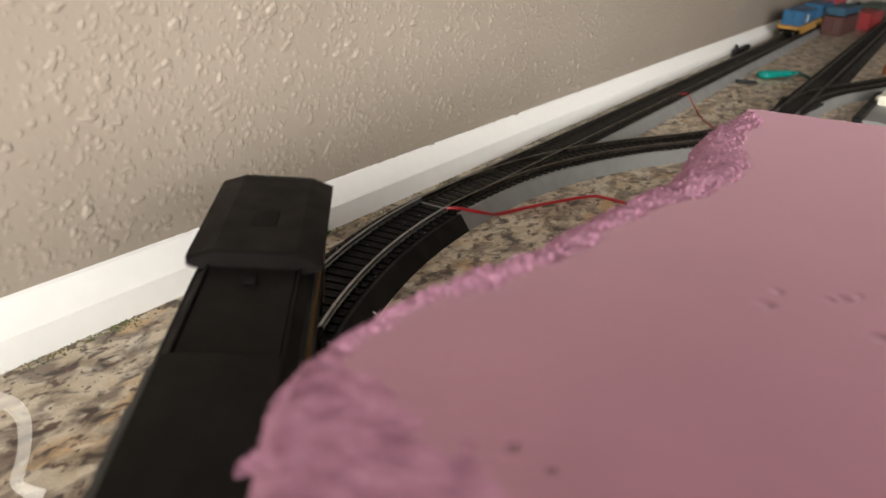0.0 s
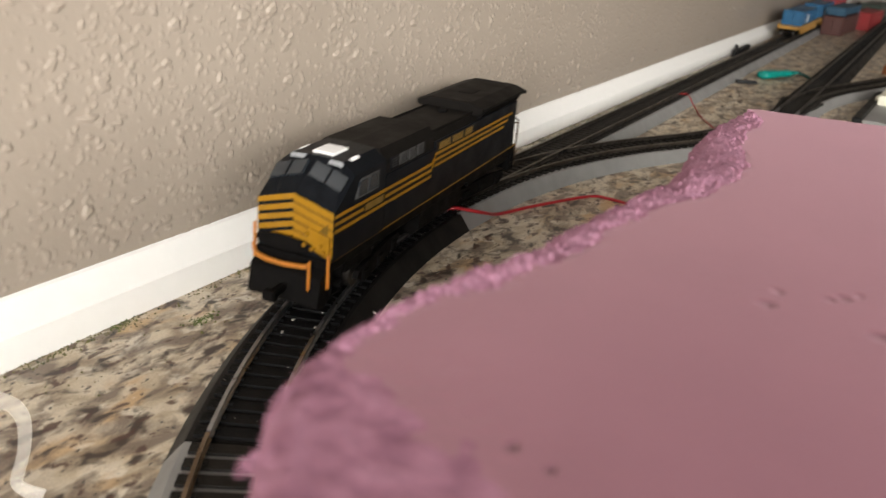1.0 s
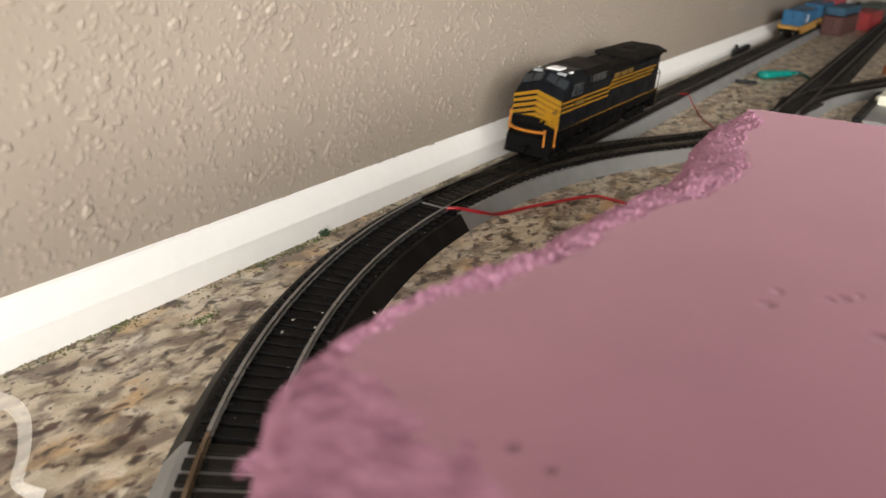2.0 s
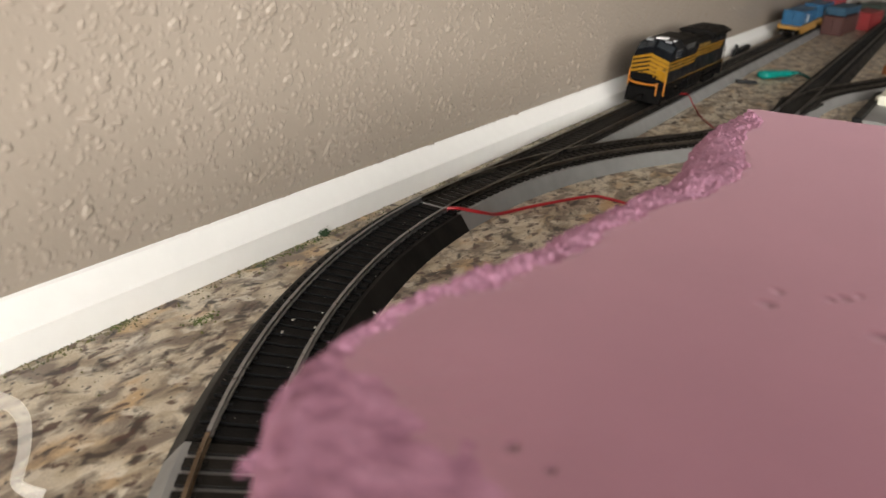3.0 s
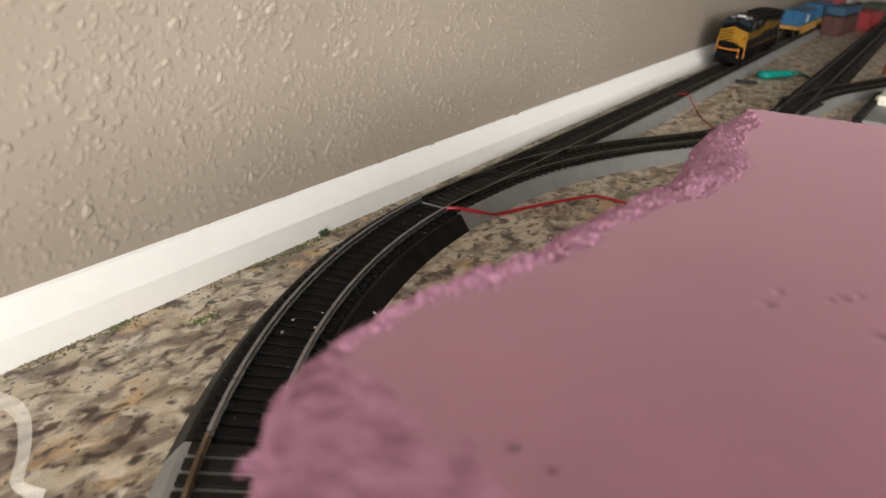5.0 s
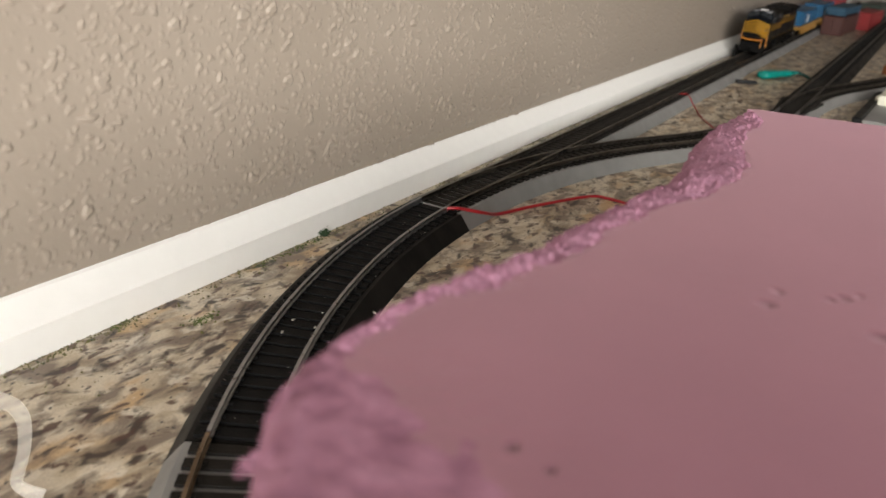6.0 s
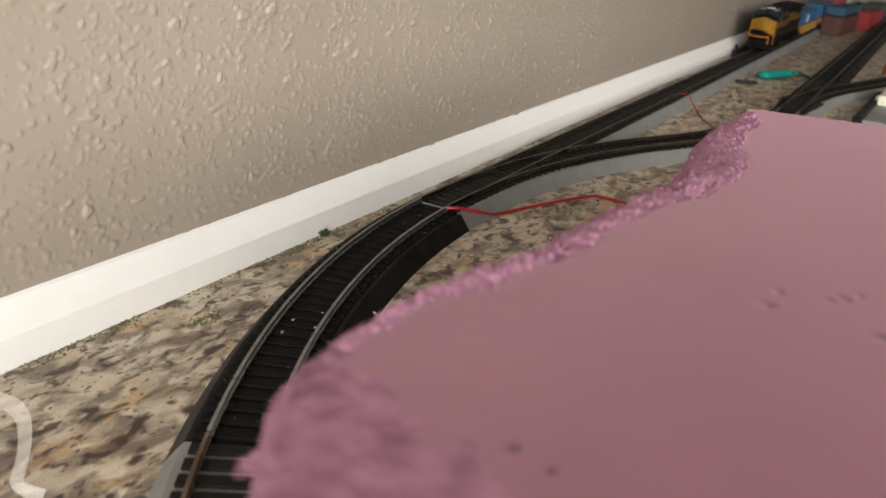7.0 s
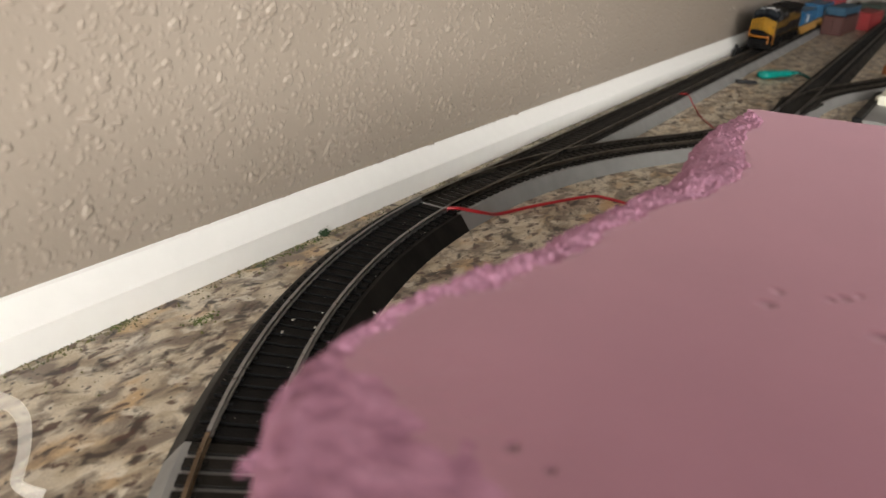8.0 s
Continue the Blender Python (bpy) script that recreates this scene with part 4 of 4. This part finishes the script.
def nose_mesh(fx):
    bm = bmesh.new()
    prism(bm, [(-0.0171, 0.0207), (-0.0171, 0.0388), (0.0, 0.0440), (0.0171, 0.0388), (0.0171, 0.0207)], fx - 0.0001, fx + 0.0012, "x")
    return bm


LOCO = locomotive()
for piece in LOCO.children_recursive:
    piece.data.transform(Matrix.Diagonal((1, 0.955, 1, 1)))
TRUCKS = [wheel_truck(LOCO, -0.062), wheel_truck(LOCO, 0.062)]


# ---- wagons and containers at the far end ----
def ribbed_container(name, mat, length, width, height, label):
    """A shipping container: ribbed sides, corner posts, end doors. Its base is centred on the origin."""
    thing = empty(name)
    tagged(thing, label, "container", "model containers")
    l, w = length / 2, width / 2
    bm = bmesh.new()
    box(bm, -l + 0.001, l - 0.001, -w + 0.0006, w - 0.0006, 0.0005, height - 0.0005, 0.0003)
    n = int(length / 0.008)
    for i in range(n):
        x = -l + 0.006 + i * (length - 0.012) / max(1, n - 1)
        for s in (-1, 1):
            box(bm, x - 0.0018, x + 0.0018, s * (w - 0.0006) - 0.0005, s * (w - 0.0006) + 0.0005, 0.003, height - 0.003)
    part("body", bm, mat, thing)
    for sx in (-1, 1):
        for sy in (-1, 1):
            bm = bmesh.new()
            box(bm, sx * l - 0.0014, sx * l + 0.0010, sy * w - 0.0012, sy * w + 0.0008, 0.0, height + 0.0004, 0.0003)
            part("corner_post", bm, mat, thing)
    for sy in (-1, 1):
        bm = bmesh.new()
        box(bm, -l - 0.0006, -l + 0.0012, min(sy * 0.0006, sy * (w - 0.002)), max(sy * 0.0006, sy * (w - 0.002)), 0.002, height - 0.002, 0.0003)
        part("door", bm, mat, thing)
    return thing


def well_wagon(x, label):
    """A yellow well wagon on the wall line."""
    thing = empty("well_wagon", pose(x, YJ, RAIL))
    tagged(thing, label, "model wagon", "parked wagons")
    bm = bmesh.new()
    for s in (-1, 1):
        prism(bm, [(-0.098, 0.0120), (-0.080, 0.0050), (0.080, 0.0050), (0.098, 0.0120), (0.098, 0.0180), (-0.098, 0.0180)], min(s * 0.0160, s * 0.0178), max(s * 0.0160, s * 0.0178), "y")
        for i in range(9):
            box(bm, -0.076 + i * 0.019 - 0.001, -0.076 + i * 0.019 + 0.001, min(s * 0.0176, s * 0.0186), max(s * 0.0176, s * 0.0186), 0.0055, 0.0178)
    box(bm, -0.080, 0.080, -0.0165, 0.0165, 0.0045, 0.0060)
    part("well", bm, YELLOW, thing, "yellow wagon sides")
    for s in (-1, 1):
        bm = bmesh.new()
        box(bm, min(s * 0.080, s * 0.102), max(s * 0.080, s * 0.102), -0.0150, 0.0150, 0.0115, 0.0165, 0.0006)
        part("end_platform", bm, YELLOW, thing, "yellow end platform")
        bm = bmesh.new()
        for t in (-1, 1):
            box(bm, s * 0.088 - 0.012, s * 0.088 + 0.012, t * 0.0125 - 0.0012, t * 0.0125 + 0.0012, 0.004, 0.0095, 0.0008)
        box(bm, s * 0.088 - 0.004, s * 0.088 + 0.004, -0.012, 0.012, 0.006, 0.0115)
        truck = part("truck", bm, LOCO_UNDER, thing, "black truck")
        for dx in (-0.009, 0.009):
            bm = bmesh.new()
            for t in (-1, 1):
                cylinder(bm, Matrix.Translation((s * 0.088 + dx, t * 0.0085, 0.0050)) @ Matrix.Rotation(math.pi / 2, 4, "X"), 0.0050, 0.0024, 16)
            part("wheelset", bm, STEEL, truck)
        bm = bmesh.new()
        box(bm, min(s * 0.100, s * 0.1075), max(s * 0.100, s * 0.1075), -0.0015, 0.0015, 0.0085, 0.0110, 0.0004)
        part("coupler", bm, LOCO_UNDER, thing)
    return thing


BLUE_BOX = ribbed_container("container", BLUE, 0.150, 0.0305, 0.0325, "blue ribbed container loaded in a yellow wagon")
BLUE_BOX.matrix_world = pose(1.552, YJ, RAIL + 0.0062)
decal("emblem", BLUE_BOX, WHITE, [(-0.040, -0.0158, 0.014), (-0.026, -0.0158, 0.014), (-0.020, -0.0158, 0.026), (-0.034, -0.0158, 0.026)], (0, -1, 0), 0.0004, "white painted mark")
well_wagon(1.552, "yellow well wagon carrying a blue container")
BLUE_BOX_TWO = copy_thing(BLUE_BOX, pose(1.770, YJ, RAIL + 0.0062))
well_wagon(1.770, "yellow well wagon behind the first one")
RED_BOX = ribbed_container("container", RED_PAINT, 0.150, 0.0305, 0.040, "red ribbed container loaded in the last wagon")
RED_BOX.matrix_world = pose(1.988, YJ, RAIL + 0.0062)
well_wagon(1.988, "yellow well wagon carrying a red container")

BROWN_BOX = ribbed_container("container", BROWN_RED, 0.165, 0.034, 0.034, "brown container standing on the worktop")
BROWN_BOX.matrix_world = pose(1.772, 0.1655, 0.0, 0, 0, -3)
TOP_BOX = ribbed_container("container", DARK_BLUE, 0.160, 0.032, 0.015, "low dull blue container stacked on a brown one")
TOP_BOX.matrix_world = pose(1.776, 0.1655, 0.0344, 0, 0, -3)
RED_GROUND = ribbed_container("container", RED_PAINT, 0.145, 0.032, 0.035, "red container standing on the worktop")
RED_GROUND.matrix_world = pose(1.945, 0.1345, 0.0, 0, 0, -4)
GREEN_GROUND = ribbed_container("container", DARK_GREEN, 0.150, 0.034, 0.043, "dark green container standing behind the red one")
GREEN_GROUND.matrix_world = pose(2.105, 0.1360, 0.0, 0, 0, -3)


def carton():
    thing = empty("carton", pose(2.245, 0.112, 0.0, 0, 0, 5))
    tagged(thing, "small white carton standing on the worktop", "box")
    bm = bmesh.new()
    box(bm, -0.05, 0.05, -0.02, 0.02, 0.0, 0.036, 0.0008)
    part("body", bm, PAPER, thing)
    bm = bmesh.new()
    box(bm, -0.0515, 0.0515, -0.0212, 0.0212, 0.030, 0.038, 0.0006)
    part("lid", bm, WHITE, thing, "white lid")


carton()


# ---- small things on the worktop ----
def wire(points, radius, label):
    bm = bmesh.new()
    tube(bm, glide(points, 14), radius, 10)
    return tagged(part("wire", bm, RED_WIRE, None, "", True), label, "wire", "red feeder wires")


wire([(0.3660, 0.1995, 0.0098), (0.3700, 0.1935, 0.0105), (0.3830, 0.1850, 0.0068), (0.4020, 0.1845, 0.0012), (0.4260, 0.1760, 0.0014), (0.4640, 0.1580, 0.0022), (0.4740, 0.1480, 0.0014), (0.4720, 0.1250, 0.0010), (0.4600, 0.0900, 0.0010)], 0.00095, "red insulated feeder wire running from the rail joint")
wire([(0.8120, 0.1995, 0.0098), (0.8110, 0.1910, 0.0100), (0.7980, 0.1800, 0.0030), (0.7720, 0.1680, 0.0010), (0.7440, 0.1530, 0.0012), (0.7250, 0.1420, 0.0010)], 0.00055, "thin red feeder wire lying beside the wall line")


def hobby_tool():
    """A teal moulded plastic handle, lobed along its length, with a bent dark tip."""
    thing = empty("hobby_tool", pose(1.054, 0.1650, 0.0052, 0, 0, -24))
    tagged(thing, "small hobby tool with a lobed teal plastic handle", "tool")
    bm = bmesh.new()
    rings = []
    for x, r in ((-0.006, 0.0030), (-0.004, 0.0050), (0.004, 0.0052), (0.012, 0.0046), (0.018, 0.0050), (0.026, 0.0040), (0.034, 0.0044), (0.044, 0.0046), (0.050, 0.0036), (0.060, 0.0026), (0.068, 0.0016)):
        rings.append([(x, 1.55 * r * (1 + 0.10 * (i % 2)) * math.cos(2 * math.pi * i / 12), min(r, 0.0052) * (1 + 0.08 * (i % 2)) * math.sin(2 * math.pi * i / 12) * 0.92) for i in range(12)])
    loft(bm, rings)
    part("handle", bm, TEAL, thing, "lobed teal handle", True)
    bm = bmesh.new()
    tube(bm, glide([(0.066, 0.0, 0.0), (0.070, -0.006, -0.0012), (0.066, -0.018, -0.0028), (0.058, -0.030, -0.0032)], 6), 0.0018, 8)
    part("tip", bm, DARK_TEAL, thing, "dark green bent tip", True)


hobby_tool()


def small_bar():
    bm = bmesh.new()
    box(bm, -0.012, 0.012, -0.0024, 0.0024, 0.0, 0.0042, 0.0009, 2)
    ob = tagged(part("plastic_bar", bm, BLACK_PLASTIC), "short black plastic bar lying on the worktop", "plastic piece")
    ob.matrix_world = pose(1.000, 0.1740, 0.0, 0, 0, -58)


small_bar()


def switch_machine():
    thing = empty("switch_machine", pose(1.235, 0.2335, 0.0))
    tagged(thing, "small black track switch machine between track and wall", "switch machine")
    bm = bmesh.new()
    box(bm, -0.010, 0.060, -0.0030, 0.0032, 0.0, 0.0095, 0.0006)
    part("casing", bm, BLACK_PLASTIC, thing)
    bm = bmesh.new()
    box(bm, -0.030, -0.019, -0.0030, 0.0030, 0.0, 0.0100, 0.0008)
    tube(bm, [(-0.0245, 0, 0.0095), (-0.0245, 0, 0.0165)], 0.0022, 10)
    part("lever", bm, BLACK_PLASTIC, thing, "black knob lever")
    bm = bmesh.new()
    box(bm, -0.020, -0.009, -0.0012, 0.0012, 0.0015, 0.0045)
    part("link", bm, STEEL, thing, "metal link")


switch_machine()


def terminal_box():
    thing = empty("terminal_box", pose(0.985, 0.030, 0.0, 0, 0, -2))
    tagged(thing, "grey base plate with a cream block and black edge bar", "control box")
    bm = bmesh.new()
    box(bm, -0.110, 0.100, -0.080, 0.0080, 0.0, 0.0050, 0.0008)
    part("base_plate", bm, GREY_BED, thing, "grey base plate")
    bm = bmesh.new()
    box(bm, -0.110, 0.085, 0.0085, 0.0170, 0.0, 0.0060, 0.0012)
    part("edge_bar", bm, BLACK_PLASTIC, thing, "black edge bar")
    bm = bmesh.new()
    box(bm, -0.012, 0.055, -0.070, 0.0072, 0.0050, 0.0150, 0.0016, 2)
    part("block", bm, CREAM, thing, "cream plastic block")
    bm = bmesh.new()
    box(bm, 0.006, 0.020, 0.0040, 0.0110, 0.0062, 0.0110, 0.0008)
    part("tab", bm, CREAM, thing, "cream tab")


terminal_box()


def small_clip():
    bm = bmesh.new()
    prism(bm, [(-0.008, 0.0), (0.009, 0.0), (0.007, 0.010), (0.001, 0.016), (-0.004, 0.008)], -0.004, 0.004, "y")
    ob = tagged(part("plastic_clip", bm, ORANGE_BROWN), "small orange-brown plastic clip on the worktop", "clip")
    ob.matrix_world = pose(1.27, 0.046, 0.0, 0, 0, 25)


small_clip()


def paper_ribbon():
    """A curled strip of white paper, thin but with two faces."""
    line = glide([(0.1216, 0.2161, 0.0100), (0.1211, 0.2068, 0.0130), (0.1208, 0.1990, 0.0140), (0.1191, 0.1931, 0.0120), (0.1142, 0.1869, 0.0080), (0.1086, 0.1825, 0.0040), (0.1081, 0.1783, 0.0030), (0.1099, 0.1734, 0.0022)], 10)
    bm = bmesh.new()
    rings = []
    n = len(line)
    for i, p in enumerate(line):
        t = (line[min(i + 1, n - 1)] - line[max(i - 1, 0)]).normalized()
        face = Vector((-0.45, -0.70, 0.55 + 0.35 * math.sin(i * 0.09))).normalized()
        wide = t.cross(face).normalized() * (0.0028 - 0.0012 * min(1.0, i / 40) + 0.0003 * max(0.0, (i - 52) / 18))
        th = t.cross(wide).normalized() * 0.0001
        up = Vector((0, 0, max(0.0, 0.0003 + abs(wide.z) - p.z)))
        rings.append([p + up - wide - th, p + up + wide - th, p + up + wide + th, p + up - wide + th])
    loft(bm, rings)
    return tagged(part("ribbon_strip", bm, RIBBON), "curled strip of thin white ribbon on the worktop", "ribbon")


paper_ribbon()


def crumbs(name, mat, count, place, size, label, category):
    """Loose specks as tiny uneven pyramids, joined into one mesh."""
    rng = random.Random(hash_of(name))
    verts, faces = [], []
    for _ in range(count):
        x, y, z = place(rng)
        r = size * (0.4 + 1.1 * rng.random() ** 2)
        a = rng.random() * 6.28
        b = len(verts)
        for k in range(4):
            ang = a + k * 1.57 + rng.uniform(-0.4, 0.4)
            rr = r * rng.uniform(0.6, 1.2)
            verts.append((x + rr * math.cos(ang), y + rr * math.sin(ang), z))
        verts.append((x + rng.uniform(-0.3, 0.3) * r, y + rng.uniform(-0.3, 0.3) * r, z + r * rng.uniform(0.5, 1.3)))
        faces += [(b + k, b + (k + 1) % 4, b + 4) for k in range(4)] + [(b + 3, b + 2, b + 1, b)]
    me = bpy.data.meshes.new(name)
    me.from_pydata(verts, [], faces)
    me.materials.append(mat)
    return tagged(new(name, me), label, category, "", "stuff")


def hash_of(text):
    return sum(ord(c) * (i + 7) for i, c in enumerate(text))


def along_trim(rng):
    x = 0.12 + 0.85 * rng.random() ** 1.3
    while noise.noise((x * 40, 2.2, 0)) + 0.5 * rng.random() < 0.05:
        x = 0.12 + 0.85 * rng.random() ** 1.3
    return x, BOARD_Y - 0.0004 - 0.006 * rng.random() ** 3, 0.0


def round_tuft(rng):
    return 0.3129 + rng.gauss(0, 0.0016), 0.2375 + rng.gauss(0, 0.0009), abs(rng.gauss(0, 0.0014))


def in_patches(rng):
    x, y, spread = rng.choice(((0.2104, 0.2173, 0.0035), (0.2104, 0.2173, 0.0035), (0.1874, 0.2372, 0.0035), (0.2660, 0.2362, 0.0050), (0.2860, 0.2368, 0.0060), (0.3003, 0.2370, 0.0050)))
    return x + rng.gauss(0, spread), min(BOARD_Y - 0.0015, y + rng.gauss(0, spread * 0.35)), 0.0


def strewn(rng):
    return 0.14 + 0.22 * rng.random(), BOARD_Y - 0.002 - 0.035 * rng.random(), 0.0


def on_curve(rng):
    a = rng.uniform(radians(4), radians(30))
    r = RAD + rng.uniform(-0.014, 0.014)
    return XJ - r * math.sin(a), YJ - RAD + r * math.cos(a), 0.0089


crumbs("green_turf", MOSS, 700, along_trim, 0.00045, "dark green turf crumbs along the foot of the trim", "scenery turf")
crumbs("olive_turf", OLIVE, 2600, along_trim, 0.0005, "olive turf crumbs along the foot of the trim", "scenery turf")
crumbs("green_tuft", MOSS, 130, round_tuft, 0.0008, "small green turf tuft beside the trim", "scenery turf")
crumbs("leaf_turf", LEAF_TURF, 520, in_patches, 0.00042, "leaf-green turf crumbs in small patches on the granite", "scenery turf")
crumbs("strewn_turf", OLIVE, 110, strewn, 0.0006, "olive turf crumbs strewn over the granite", "scenery turf")
crumbs("pale_crumbs", FLAKE, 60, on_curve, 0.00030, "pale plaster crumbs lying on the black track", "debris")


def flake(x, y, z, turn, length):
    bm = bmesh.new()
    prism(bm, [(-length, -0.0004), (-0.2 * length, -0.0009), (length, -0.0003), (0.4 * length, 0.0007), (-0.6 * length, 0.0006)], 0.0, 0.0003, "z")
    bmesh.ops.scale(bm, vec=(0.75, 0.5, 1.0), verts=bm.verts)
    ob = tagged(part("flake", bm, FLAKE), "pale flake of plaster on the black roadbed", "debris", "plaster flakes")
    ob.matrix_world = pose(x, y, z, 8, 5, turn)


for x, y, z, turn, length in ((0.2480, 0.1625, 0.0068, 62, 0.0019), (0.2485, 0.1590, 0.0050, 100, 0.0012), (0.2100, 0.1768, 0.0090, 25, 0.0018), (0.2205, 0.1700, 0.0090, 20, 0.0013), (0.2200, 0.1800, 0.0090, -10, 0.0012), (0.1960, 0.1560, 0.0090, 40, 0.0016)):
    flake(x, y, z, turn, length)


def paint_drop():
    bm = bmesh.new()
    bmesh.ops.create_uvsphere(bm, u_segments=12, v_segments=8, radius=1.0)
    bmesh.ops.scale(bm, vec=(0.0011, 0.0006, 0.0016), verts=bm.verts)
    ob = tagged(part("paint_drop", bm, TRIM, None, "", True), "dried white paint drop on the trim", "trim", "", "structure")
    ob.matrix_world = pose(0.2330, BOARD_Y, 0.0082)


paint_drop()


def motions():
    rows = [(0.0, -0.2795), (0.2, -0.2408), (0.5, -0.1721), (1.0, -0.0553), (1.5, 0.0699), (1.7, 0.1223), (2.8, 0.4023), (3.5, 0.5131), (4.5, 0.6760), (6.0, 0.8900), (6.5, 0.930), (7.0, 0.938), (8.0, 0.938)]
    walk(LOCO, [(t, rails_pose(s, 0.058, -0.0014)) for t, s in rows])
    for truck, x in zip(TRUCKS, (-0.062, 0.062)):
        turns = []
        for t, s in rows:
            body = rails_pose(s).to_euler().z
            own = rails_pose(s + x, 0.018).to_euler().z
            turns.append((t, pose(x, 0, 0, 0, 0, math.degrees(own - body))))
        walk(truck, turns)


motions()
